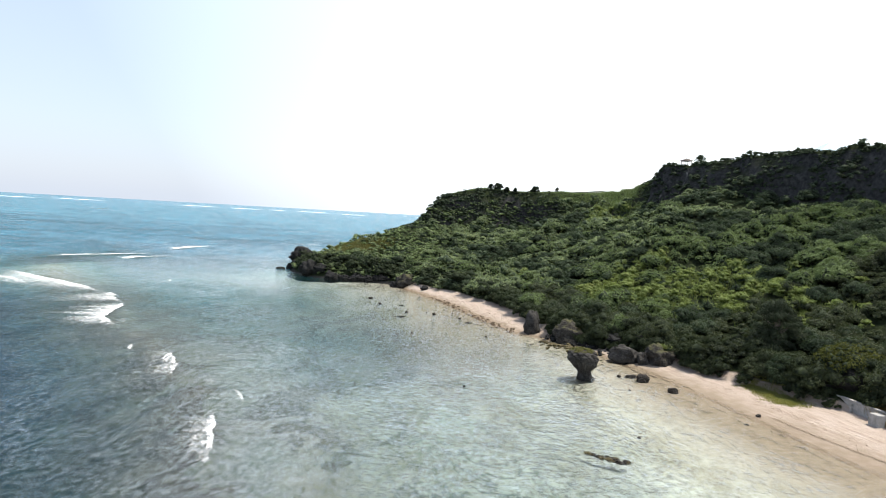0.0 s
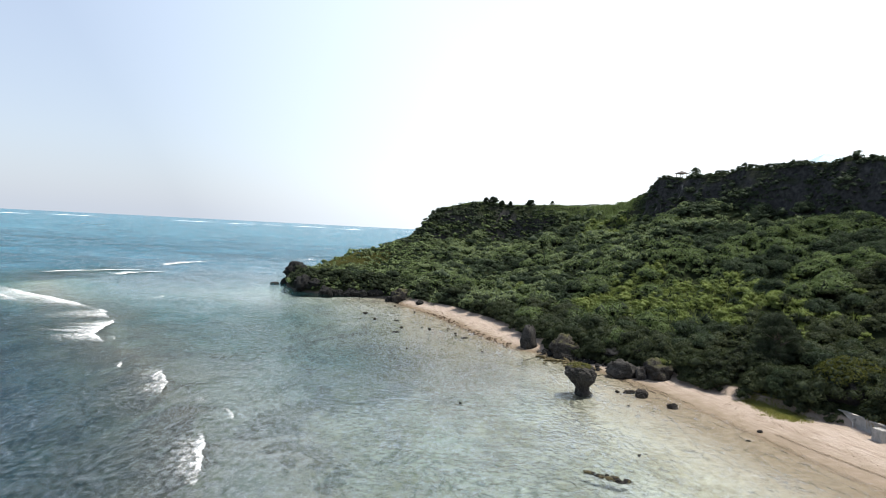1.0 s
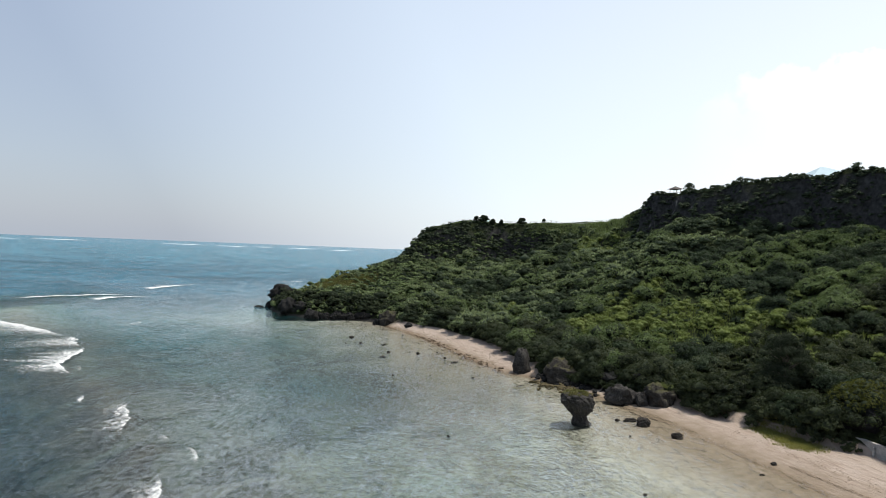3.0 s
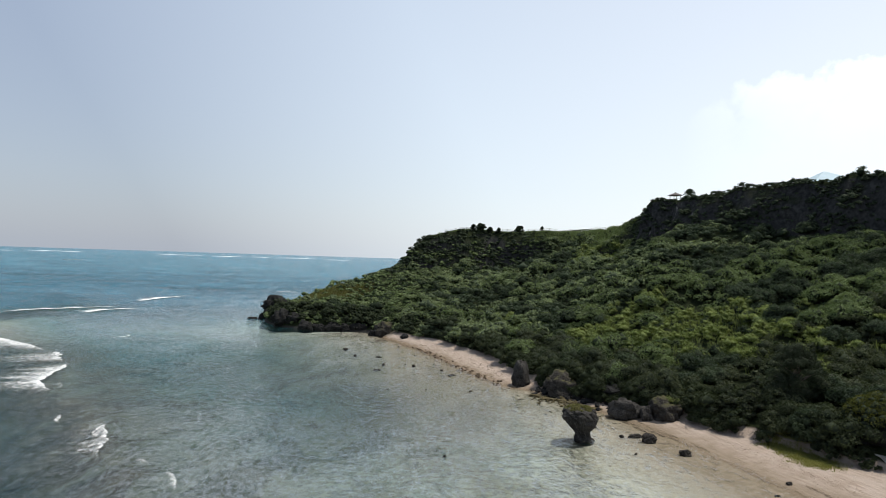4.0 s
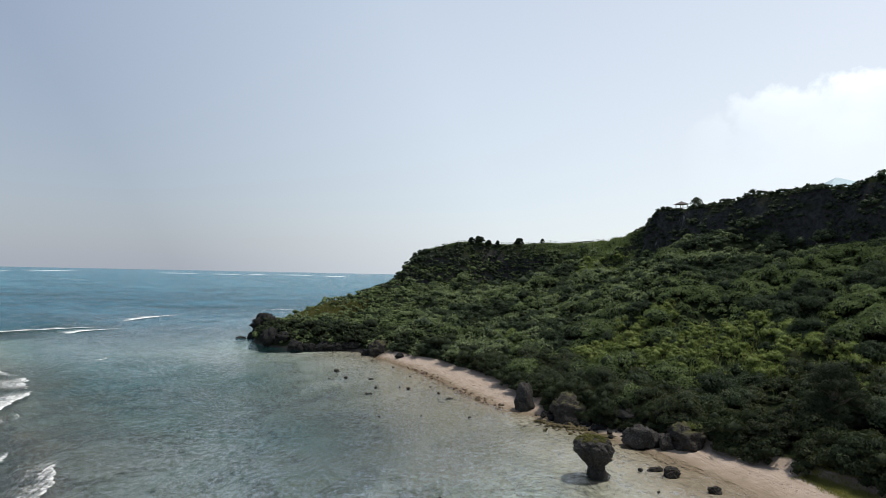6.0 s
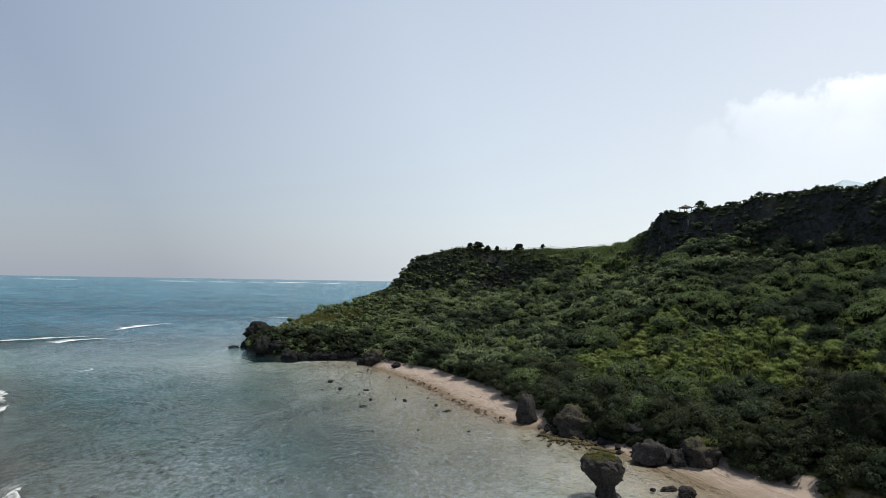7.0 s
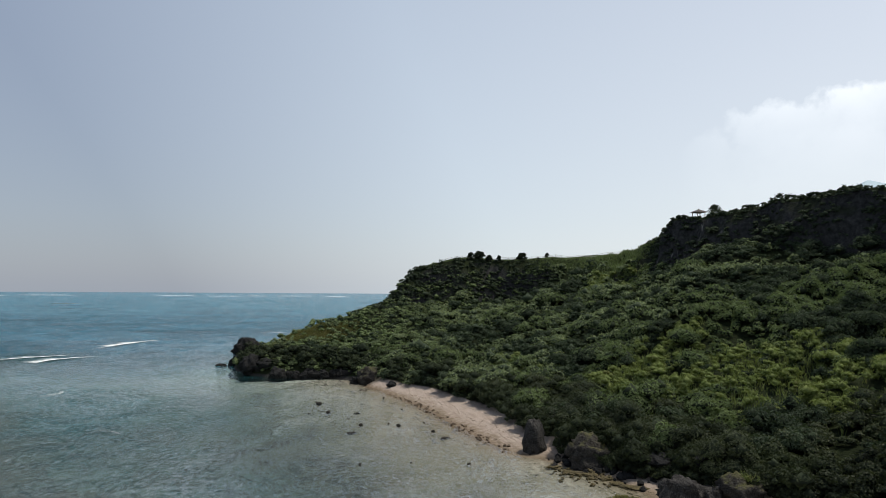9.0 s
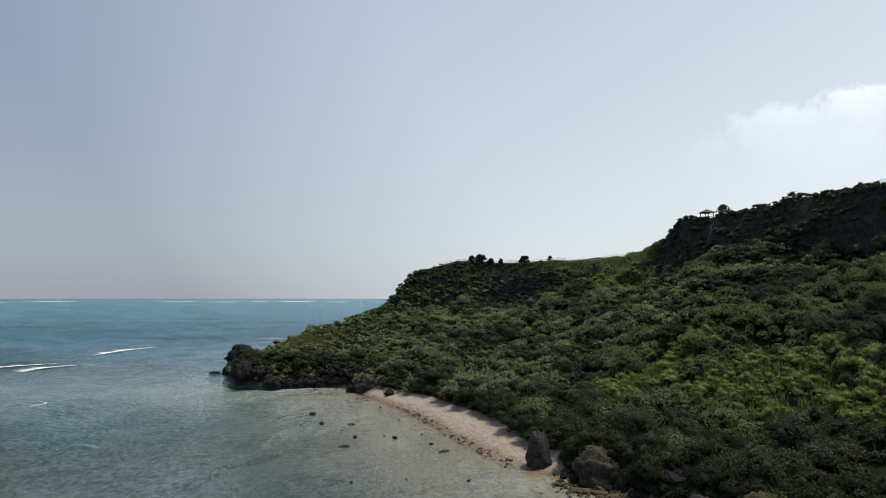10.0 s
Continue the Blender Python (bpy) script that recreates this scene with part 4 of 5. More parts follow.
    p = scatter(5200, 3.1, 5.2, 55, lambda x, y, z, u, v: 0.95 * reedy(x, y) * (z > 6.5) * (np.hypot(x - 62, y - 89) > 6), (1.5, 12.5))
    c, r = bushes(p, rng.gamma(4.0, 0.19, len(p)) + 0.40, 5, rng, 1.45)
    tagged(leaves("light_green_shrubs", c, r, thickness(p, 5, 50, 24), 0.40, 0.15, M_BRIGHT, seed=56, core=0.78, inside=M_REED, flat=0.4), "light green leafy shrubs among the reed grass", "shrubs", kind="stuff")
    p = scatter(9000, 3.3, 6.0, 37, lambda x, y, z, u, v: reedy(x, y), (8.2, 12.5))
    tagged(blades("slope_grass", p, rng.uniform(0.8, 1.5, len(p)), 7, 0.2, 0.45, M_SLOPEGRASS, seed=38), "light green tall grass below the headland", "grass", kind="stuff")
    p = scatter(6000, 3.1, 5.0, 19, lambda x, y, z, u, v: dry_spot(x, y), (12.3, 15.6))
    tagged(blades("dry_grass", p, rng.uniform(0.6, 1.1, len(p)), 12, 0.09, 0.3, M_DRY, seed=20), "yellowish dry grass on the low point", "grass", kind="stuff")
    p = scatter(26000, 5.5, 6.5, 21, lambda x, y, z, u, v: np.where(((u > 9.9) & (u < 12) & (v > 5.55)) | ((u > 9.9) & (v > 5.99)), 0.9, 0.0))
    tagged(blades("plateau_grass", p, rng.uniform(0.35, 0.7, len(p)), 5, 0.16, 0.4, M_SLOPEGRASS, seed=22), "short lit green grass on the headland top", "grass", kind="stuff")


plant_hill()


# ---------------------------------------------------------------- rocks
def rocky(name, size, seed, material, parent=None, detail=4, rough=0.28, shape=None, label=""):
    """A weathered limestone mass that stands on z = 0, eaten into hollows and ledges."""
    bm = bmesh.new()
    bmesh.ops.create_icosphere(bm, subdivisions=detail, radius=1.0)
    off = Vector((seed * 7.3, seed * 3.1, seed * 1.7))
    w, d, h = size
    for v in bm.verts:
        p = v.co.normalized()
        k = 1 + rough * (noise.noise(p * 1.3 + off) * 1.2 + noise.noise(p * 2.9 + off) * 0.7)
        k += rough * 0.75 * (abs(noise.noise(p * 5.5 + off)) - 0.3) + rough * 0.45 * noise.noise(p * 12 + off)
        k += rough * 0.8 * (0.22 - abs(noise.noise(Vector((p.x * 2.6, p.y * 2.6, p.z * 1.5)) + off * 1.3)))
        q = Vector((p.x * k, p.y * k, p.z * k))
        if shape:
            f = shape((q.z + 1) / 2)
            q.x, q.y = q.x * f, q.y * f
        v.co = (q.x * w / 2, q.y * d / 2, (q.z + 0.72) / 1.72 * h)
    return part(name, bm, material, parent, label, smooth=detail >= 4)


def boulder(x, y, size, seed, label, material=None, sink=0.15, name="boulder", group="", turn=0.0, detail=4, shape=None, rough=0.33, base=None):
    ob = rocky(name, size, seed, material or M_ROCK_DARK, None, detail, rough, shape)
    z = max(ground_z(x, y), -0.35) if base is None else base
    ob.matrix_world = pose(x, y, z - sink * size[2], 0, 0, turn)
    return tagged(ob, label, "rock", group)


def mushroom_rock(x, y):
    """Undercut rock: a thin wave-cut stem under a broad overhanging head with plants on top."""
    root = thing("mushroom_rock", x, y, 0, "grey undercut mushroom-shaped limestone rock standing in shallow water", "rock")
    root.scale = (0.92, 0.92, 0.92)
    bm = bmesh.new()
    bmesh.ops.create_icosphere(bm, subdivisions=5, radius=1.0)
    for v in bm.verts:
        p = v.co.normalized()
        z = -0.5 + (p.z + 1) / 2 * 5.7
        f = np.interp(z, [-0.5, 0.0, 0.4, 1.0, 1.6, 2.1, 2.7, 3.4, 4.2, 4.8, 5.2], [1.9, 1.6, 1.25, 1.15, 1.35, 1.9, 2.4, 2.75, 2.65, 2.45, 2.0])
        flat = math.hypot(p.x, p.y) + 1e-6
        rim = min(1.0, flat / 0.35)
        a = Vector((p.x / flat, p.y / flat, z * 0.45))
        k = 1 + 0.16 * noise.noise(a * 1.4 + Vector((3, 1, 0))) + 0.14 * noise.noise(a * 3.5) + 0.30 * (abs(noise.noise(Vector((a.x * 6, a.y * 6, z * 0.7)))) - 0.22) + 0.10 * noise.noise(Vector((a.x * 11, a.y * 11, z * 3)))
        v.co = (p.x / flat * f * k * rim + 0.55 - 0.17 * z, p.y / flat * f * k * rim, z + 0.18 * noise.noise(p * 6))
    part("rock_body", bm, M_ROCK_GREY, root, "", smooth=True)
    rng = np.random.default_rng(31)
    n = 90
    a, r = rng.uniform(0, 6.28, n), 2.15 * np.sqrt(rng.random(n))
    c = np.column_stack([r * np.cos(a) - 0.3, r * np.sin(a), 5.3 - 0.10 * r ** 2 + rng.uniform(-0.1, 0.2, n)])
    leaves("top_plants", c, np.column_stack([rng.uniform(0.2, 0.45, n)] * 2 + [rng.uniform(0.15, 0.3, n)]), 40, 0.22, 0.09, M_DRY, root, seed=32)["label"] = "brownish green low plants on the flat top"


mushroom_rock(21.2, 97.4)
cone = lambda t: 1.15 - 0.5 * t
stump = lambda t: 0.85 + 0.25 * math.sin(min(t, 1) * 3.0)
boulder(17.0, 138.2, (4.0, 4.0, 6.3), 22, "tall grey conical limestone boulder at the end of the beach", M_ROCK_GREY, shape=cone, rough=0.24, base=0.4)
boulder(24.0, 130.2, (6.8, 5.5, 4.9), 2, "broad rounded grey limestone boulder beside dense shrubs", M_ROCK_MOSS, base=0.4)
boulder(32.6, 112.6, (6.2, 4.4, 3.3), 3, "long low grey limestone boulder at the top of the beach", M_ROCK_GREY, turn=-20, base=0.3)
boulder(35.2, 110.2, (2.2, 2.0, 2.9), 14, "small upright limestone boulder leaning on a longer one", M_ROCK_GREY, detail=3, base=0.25)
brock = boulder(38.6, 110.0, (5.4, 4.8, 3.9), 4, "grey boulder with yellowish plants on its crown", M_ROCK_MOSS, base=0.8)
rng = np.random.default_rng(41)
c = np.column_stack([rng.normal(0.7, 0.75, 26), rng.normal(0, 0.75, 26), rng.uniform(3.5, 3.85, 26)])
leaves("crown_plants", c, np.full((26, 3), 0.42), 40, 0.2, 0.1, M_REED, brock, seed=42)["label"] = "yellow-green plants on the crown"
boulder(33.5, 122.0, (5.5, 4.5, 1.7), 5, "dark boulder half hidden under overhanging shrubs")
boulder(38.5, 118.5, (6.5, 4.5, 1.9), 6, "dark broken limestone block under the shrubs", turn=30)
boulder(28.6, 126.5, (3.2, 2.8, 2.2), 7, "low dark boulder among beach rubble", detail=3)
# the point
boulder(-65.5, 262.0, (8.0, 8.0, 5.9), 8, "tall dark limestone stack at the tip of the point", shape=stump, turn=20, rough=0.42)
boulder(-56.5, 236.0, (7.5, 6.5, 6.2), 9, "squared dark limestone block at the water's edge", shape=stump, rough=0.4)
boulder(-47.0, 229.0, (5.0, 4.4, 3.9), 10, "dark rounded boulder at the foot of the point")
boulder(-52.0, 234.5, (6.5, 4.0, 2.8), 11, "low flat dark rock shelf at the foot of the point")
boulder(-65.5, 253.0, (4.4, 3.6, 2.8), 12, "dark sea-washed boulder off the point")
boulder(-70.8, 262.5, (3.0, 2.6, 3.4), 13, "small dark stack off the point", shape=cone)
boulder(-74.3, 261.0, (4.4, 2.2, 1.3), 15, "low flat dark rock awash off the point", M_ROCK_WET, detail=3)
for i in range(9):
    boulder(-44.5 + i * 2.3 + random.uniform(-0.6, 0.6), 229.2 + random.uniform(0, 1.4), (random.uniform(2.2, 4.2), random.uniform(2, 3), random.uniform(1.3, 2.8)), 50 + i,
            "dark limestone rock at the foot of the overgrown point", detail=3, group="rocks along the point")
boulder(-19.0, 218.5, (6.2, 5.0, 4.6), 16, "rounded boulder with a green plant cap at the beach end", M_ROCK_MOSS)
boulder(-22.6, 219.0, (3.0, 2.6, 2.6), 17, "dark boulder beside a rounded boulder at the beach end", detail=3)
boulder(-11.3, 206.0, (2.4, 1.8, 1.5), 18, "dark boulder on the upper beach", detail=3)
# rocks standing in the shallows
WATER_ROCKS = [(-26.6, 184.0, 2.2), (-26.5, 171.7, 0.9), (-22.6, 173.0, 1.8), (-16.4, 173.0, 2.4), (-17.3, 166.1, 0.6), (-14.0, 159.9, 1.5), (-8.7, 161.4, 0.8),
               (-6.6, 159.5, 1.5), (-14.9, 152.8, 2.8), (-7.0, 177.5, 0.8), (-1.7, 162.6, 0.8), (0.2, 154.3, 1.2), (2.4, 149.2, 3.4), (-12.4, 193.3, 1.0), (-10.6, 130.0, 0.8),
               (-2.9, 131.3, 0.6), (6.0, 130.8, 0.9), (0.5, 86.3, 0.8), (28.1, 99.5, 1.2), (27.7, 90.5, 1.3), (22.6, 66.2, 1.5)]
for i, (x, y, w) in enumerate(WATER_ROCKS):
    flat = i in (3, 8, 12, 19, 20)
    ob = rocky("water_rock", (w * 0.62, w * (0.3 if flat else 0.5), w * (0.16 if flat else 0.36)), 80 + i, M_ROCK_WET, None, 3)
    ob.matrix_world = pose(x, y, -0.12 * w, 0, 0, i * 47 if not flat else i * 3)
    tagged(ob, "flat dark rock just awash in the shallow lagoon" if flat else "small dark rock standing out of the shallow lagoon", "rock", "rocks in the lagoon")
boulder(31.9, 97.6, (2.2, 1.8, 1.7), 101, "dark wet angular rock at the waterline", M_ROCK_WET, detail=3)
boulder(30.4, 100.2, (2.0, 1.0, 0.8), 102, "low dark wet rock at the waterline", M_ROCK_WET, detail=3)
boulder(34.9, 91.0, (1.7, 1.3, 1.1), 103, "rounded brown rock on the wet sand", M_ROCK_WET, detail=3)
boulder(40.1, 75.2, (0.8, 0.6, 0.45), 104, "small dark stone on the wet sand", M_ROCK_WET, detail=2)
boulder(43.4, 78.8, (0.8, 0.6, 0.5), 105, "small dark stone on the beach", M_ROCK_WET, detail=2)
for i in range(13):
    w = random.uniform(0.35, 1.25)
    ob = rocky("reef_rock", (w, w * random.uniform(0.5, 0.9), random.uniform(0.22, 0.42)), 110 + i, M_ALGAE if i % 3 == 0 else M_ROCK_WET, None, 3, 0.5)
    ob.matrix_world = pose(14.9 + i * 0.32 + random.uniform(-0.3, 0.3), 58.3 - i * 0.13 + random.uniform(-0.7, 0.7), -0.14, 0, 0, random.uniform(0, 180))
    tagged(ob, "low jagged dark reef rock breaking the shallow water", "rock", "reef rocks off the beach")


def stones(where, label, group, seed, kinds=4, material=None):
    """Loose stones at (x, y, width): a few shapes built once and then copied."""
    pick = random.Random(seed)
    made = []
    for i, (x, y, w) in enumerate(where):
        z = max(ground_z(x, y), -0.25)
        m = pose(x, y, z - 0.1 * w, pick.uniform(-12, 12), pick.uniform(-12, 12), pick.uniform(0, 360))
        if i < kinds:
            ob = rocky("stone", (1.0, 0.8, 0.62), seed * 10 + i, material or M_ROCK_DARK, None, 2, 0.4)
            tagged(ob, label, "stone", group)
            made.append(ob)
        else:
            ob = copy_thing(made[i % kinds], m)
        ob.matrix_world = m @ Matrix.Diagonal((w, w, w, 1))


pick = random.Random(9)
spots = [(20.6 + 13 * f + pick.gauss(0, 1.2), 133.4 - 17 * f + pick.gauss(0, 1.4), pick.uniform(0.35, 1.5)) for f in [pick.random() for _ in range(125)]]
stones(spots, "loose dark limestone rubble between the boulders", "rubble between the boulders", 61)
spots = [(17.5 + 8 * f + pick.gauss(0, 0.8), 128 - 5 * f + pick.gauss(0, 1.9), pick.uniform(0.25, 0.9)) for f in [pick.random() for _ in range(75)]]
stones(spots, "dark wet stone on the brown rock flat at the waterline", "stones on the rock flat", 62, material=M_ALGAE)
for i in range(8):
    ob = rocky("rock_shelf", (pick.uniform(1.6, 3.4), pick.uniform(1.0, 2.0), 0.36), 130 + i, M_ALGAE, None, 3, 0.35)
    ob.matrix_world = pose(18.5 + i * 1.5 + pick.uniform(-0.6, 0.6), 129 - i * 1.6 + pick.uniform(-1, 1), -0.12, 0, 0, pick.uniform(-60, 0))
    tagged(ob, "flat brown algae-covered rock shelf at the waterline", "rock", "rock shelf at the waterline")
low = spline([(12.3, 140.8), (4.6, 158.6), (-1.5, 176.6), (-8.5, 192.6)], 20)
spots = []
for _ in range(62):      # in loose heaps
    at = low[pick.randrange(len(low))] + np.array([pick.gauss(0.45, 0.35), pick.gauss(0, 0.5)])
    spots += [(at[0] + pick.gauss(0, 0.45), at[1] + pick.gauss(0, 1.0), pick.choice((0.14, 0.2, 0.26, 0.35, 0.6)) * pick.uniform(0.8, 1.3)) for _ in range(pick.randrange(1, 6))]
stones(spots, "brown beach rock fragment along the waterline", "beach rock along the waterline", 63, material=M_BEACHROCK)


# ---------------------------------------------------------------- beach edge
def grass_patch():
    rng = np.random.default_rng(71)
    n = 900
    f = rng.random(n)
    x = 49.2 + 2.6 * f + rng.normal(0, 1.35, n) * (0.7 + 0.3 * f)
    y = 95.5 - 11.0 * f + rng.normal(0, 0.9, n)
    p = np.array([(a, b, ground_z(a, b)) for a, b in zip(x, y)])
    ob = blades("beach_grass", p, rng.uniform(0.15, 0.34, n), 14, 0.06, 0.28, M_BEACHGRASS, seed=72)
    tagged(ob, "low yellow-green creeping beach grass on the sand", "grass", kind="stuff")


grass_patch()


def litter(name, line, count, spread, length, width, label, seed):
    """Scraps of weed, twigs and coral lying along a line on the sand."""
    rng = np.random.default_rng(seed)
    pts = spline(line, 30)
    p = pts[rng.integers(0, len(pts), count)] + rng.normal(0, spread, (count, 2)) * rng.uniform(0.2, 1.6, (count, 1))
    c = np.array([(a, b, ground_z(a, b) + 0.03) for a, b in p])
    ob = leaves(name, c, np.tile((0.12, 0.12, 0.03), (count, 1)), 3, length, width, M_LITTER, seed=seed, flat=0.2, low=0.5)
    tagged(ob, label, "litter", kind="stuff")


# shrubs with shade-dark leaves that hang down to the rubble behind the boulders
rng = np.random.default_rng(95)
way_along = rng.random(150)
edge_x = np.interp(way_along, [0, 0.3, 0.62, 1.0], [21.0, 28.5, 37.6, 47.2]) + rng.normal(0.3, 1.1, 150)
edge_y = np.interp(way_along, [0, 0.3, 0.62, 1.0], [137.5, 126.6, 114.6, 100.2]) + rng.normal(0.1, 0.9, 150)
p = np.array([(a, b, ground_z(a, b)) for a, b in zip(edge_x, edge_y) if math.hypot(a - 38.2, b - 109.4) > 4.2 and math.hypot(a - 32.4, b - 112) > 3.6])
c, r = bushes(p, rng.uniform(0.8, 1.9, len(p)), 8, rng, 1.0)
tagged(leaves("overhanging_shrubs", c, r, 70, 0.34, 0.24, M_SHORE_SHADED, seed=96, core=0.73), "shrubs hanging down to the rubble behind the boulders, coloured dark for shade", "shrubs", kind="stuff")
# shrubs with shade-dark leaves that hang over the sand beside the drain
rng = np.random.default_rng(91)
# the last nine, smaller, are added in place of a dark pit by the wall
p = np.array([(a, b, ground_z(a, b)) for a, b in zip(np.concatenate([rng.uniform(53.8, 56.8, 16), rng.uniform(55.6, 57.4, 9)]), np.concatenate([rng.uniform(84.8, 89.5, 16), rng.uniform(82.2, 85.4, 9)]))])
c, r = bushes(p, np.concatenate([rng.uniform(0.9, 1.7, 16), rng.uniform(0.5, 0.9, 9)]), 7, rng, 1.0)
tagged(leaves("drain_shrubs", c, r, 60, 0.34, 0.22, M_SHORE_SHADED, seed=92, core=0.76), "shrubs overhanging the sand beside the drain wall, coloured dark for shade", "shrubs", kind="stuff")
litter("wrack_line", [(53.5, 55), (50.0, 64), (47.3, 71), (45.2, 78)], 520, 0.22, 0.22, 0.06, "dark line of washed-up weed and twigs on the sand", 73)
litter("upper_wrack", [(52, 68), (49, 78), (46, 88), (42, 100)], 260, 1.1, 0.18, 0.06, "scattered brown twigs and weed on the upper beach", 74)
litter("coral_rubble", [(14, 146), (8, 163), (1.5, 180), (-6, 195)], 280, 1.3, 0.24, 0.10, "brown coral rubble strewn over the far beach", 75)


def culvert(x, y):
    """Broken concrete drain: a wall half buried in sand with a round outlet near its end, a pale coping and a square end block."""
    z = 1.0
    root = thing("concrete_drain", x, y, z, "broken weathered concrete drain wall half buried in sand", "drain", turn=-79)
    bm = bmesh.new()
    ring = [(0.0, 1.5), (0.3, 0.9), (1.0, 0.2), (1.7, -0.9), (10.2, -0.9), (10.2, 1.5)]      # the seaward end is broken off at a slant
    front = [bm.verts.new((a, -0.2, b)) for a, b in ring]
    back = [bm.verts.new((a, 0.2, b)) for a, b in ring]
    bm.faces.new(front)
    bm.faces.new(back[::-1])
    for a in range(len(ring)):
        b = (a + 1) % len(ring)
        bm.faces.new((front[b], front[a], back[a], back[b]))
    bmesh.ops.recalc_face_normals(bm, faces=bm.faces[:])
    part("side_wall", bm, M_CONCRETE, root)
    # a solid disc on the wall whose dark colour stands for the shaded pipe opening
    bm = bmesh.new()
    bmesh.ops.create_cone(bm, cap_ends=True, segments=20, radius1=0.44, radius2=0.44, depth=0.12, matrix=Matrix.Translation((1.8, -0.2, 0.5)) @ Matrix.Rotation(radians(90), 4, "X"))
    part("pipe_outlet", bm, M_DARKHOLE, root, "dark round pipe outlet")
    part("coping", add_box(bmesh.new(), -0.15, 10.3, -0.32, 0.3, 1.5, 1.68, 0.03), M_CONCRETE, root, "pale worn concrete coping")
    part("buttress", add_box(bmesh.new(), 3.6, 3.9, -0.55, -0.2, -0.9, 1.2, 0.03), M_CONCRETE, root)
    part("end_block", add_box(bmesh.new(), 8.6, 10.4, -1.9, -0.34, -1.2, 1.35, 0.06), M_CONCRETE, root, "square concrete block")


culvert(57.9, 85.2)
tufts = np.random.default_rng(45)
p = np.column_stack([tufts.normal(60.6, 0.6, 60), tufts.normal(77.0, 1.4, 60)])
tagged(blades("dry_grass_clump", [(a, b, ground_z(a, b)) for a, b in p], tufts.uniform(1.2, 2.1, 60), 26, 0.06, 0.3, M_RUSSET, seed=46), "orange-brown clump of dry grass above the concrete drain", "grass")
bluff = boulder(62.5, 89.5, (13, 10, 7.0), 21, "dark limestone bluff overgrown with yellowish bushes behind the beach", M_ROCK_DARK, rough=0.22, turn=20, base=2.6)
rng = np.random.default_rng(43)
a, r = rng.uniform(0, 6.28, 280), 0.95 * np.sqrt(rng.random(280))
c = np.column_stack([r * np.cos(a) * 6.3, r * np.sin(a) * 4.9, (np.sqrt(1 - r ** 2) + 0.72) / 1.72 * 7.3 + rng.uniform(-0.4, 0.7, 280)])
leaves("bluff_bushes", c, np.column_stack([rng.uniform(0.6, 1.3, 280)] * 2 + [rng.uniform(0.4, 0.8, 280)]), 44, 0.30, 0.16, M_BLUFFBUSH, bluff, seed=44, core=0.75)["label"] = "yellow-green trailing bushes"


def limb(bm, a, b, r0, r1, rng, steps=5, bend=0.12):
    """A bent tapering branch."""
    pts = [Vector(a).lerp(Vector(b), i / steps) for i in range(steps + 1)]
    d = (Vector(b) - Vector(a)).length
    for p in pts[1:-1]:
        p += Vector((rng.gauss(0, 1), rng.gauss(0, 1), rng.gauss(0, 0.4))) * d * bend * 0.4
    for i in range(steps):
        add_rod(bm, pts[i], pts[i + 1], r0 + (r1 - r0) * i / steps, r0 + (r1 - r0) * (i + 1) / steps, 7)


def tree(x, y, z, height, spread, label, category, seed, material=None, leaf=(0.4, 0.2), clumps=40, per=60, base=0.35, name="tree", flat=0.5):
    rng = random.Random(seed)
    root = thing(name, x, y, z, label, category)
    bm = bmesh.new()
    top = (rng.gauss(0, 0.05) * height, rng.gauss(0, 0.05) * height, height * 0.86)
    limb(bm, (0, 0, -0.3), top, 0.045 * height ** 0.9, 0.012 * height, rng)
    centres = []
    for i in range(clumps):
        f = base + (1 - base) * rng.random()
        a = rng.uniform(0, 6.28)
        reach = spread * (0.35 + 0.65 * math.sin(min(1.0, (f - base) / (1 - base) * 0.8 + 0.25) * 3.1)) * math.sqrt(rng.random())
        c = (math.cos(a) * reach, math.sin(a) * reach, height * f)
        centres.append(c)
        if i % 3 == 0:
            limb(bm, (top[0] * f, top[1] * f, height * max(0.2, f - 0.22)), c, 0.012 * height, 0.004 * height, rng, 3)
    part("trunk", bm, M_BARK, root)
    n = np.random.default_rng(seed)
    k = spread * 0.30
    r = np.column_stack([n.uniform(0.6, 1.3, clumps) * k, n.uniform(0.6, 1.3, clumps) * k, n.uniform(0.6, 1.2, clumps) * k * flat * 1.6])
    leaves("crown", centres, r, per, leaf[0], leaf[1], material or M_SHRUB, root, seed=seed + 1)
    return root


tree(56.2, 101.5, ground_z(56.2, 101.5), 8.8, 3.9, "dark feathery she-oak tree at the top of the beach", "tree", 201, M_NEEDLE, (0.6, 0.07), 110, 150, 0.12)
# this shrub takes the shade-dark leaves, for the tree shade at the beach edge
tree(52.6, 91.5, ground_z(52.6, 91.5), 4.4, 2.5, "low bright green broad-leaved shrub at the beach edge", "shrub", 203, M_SHRUB_SHADED, (0.5, 0.2), 40, 60, 0.1, name="shrub")

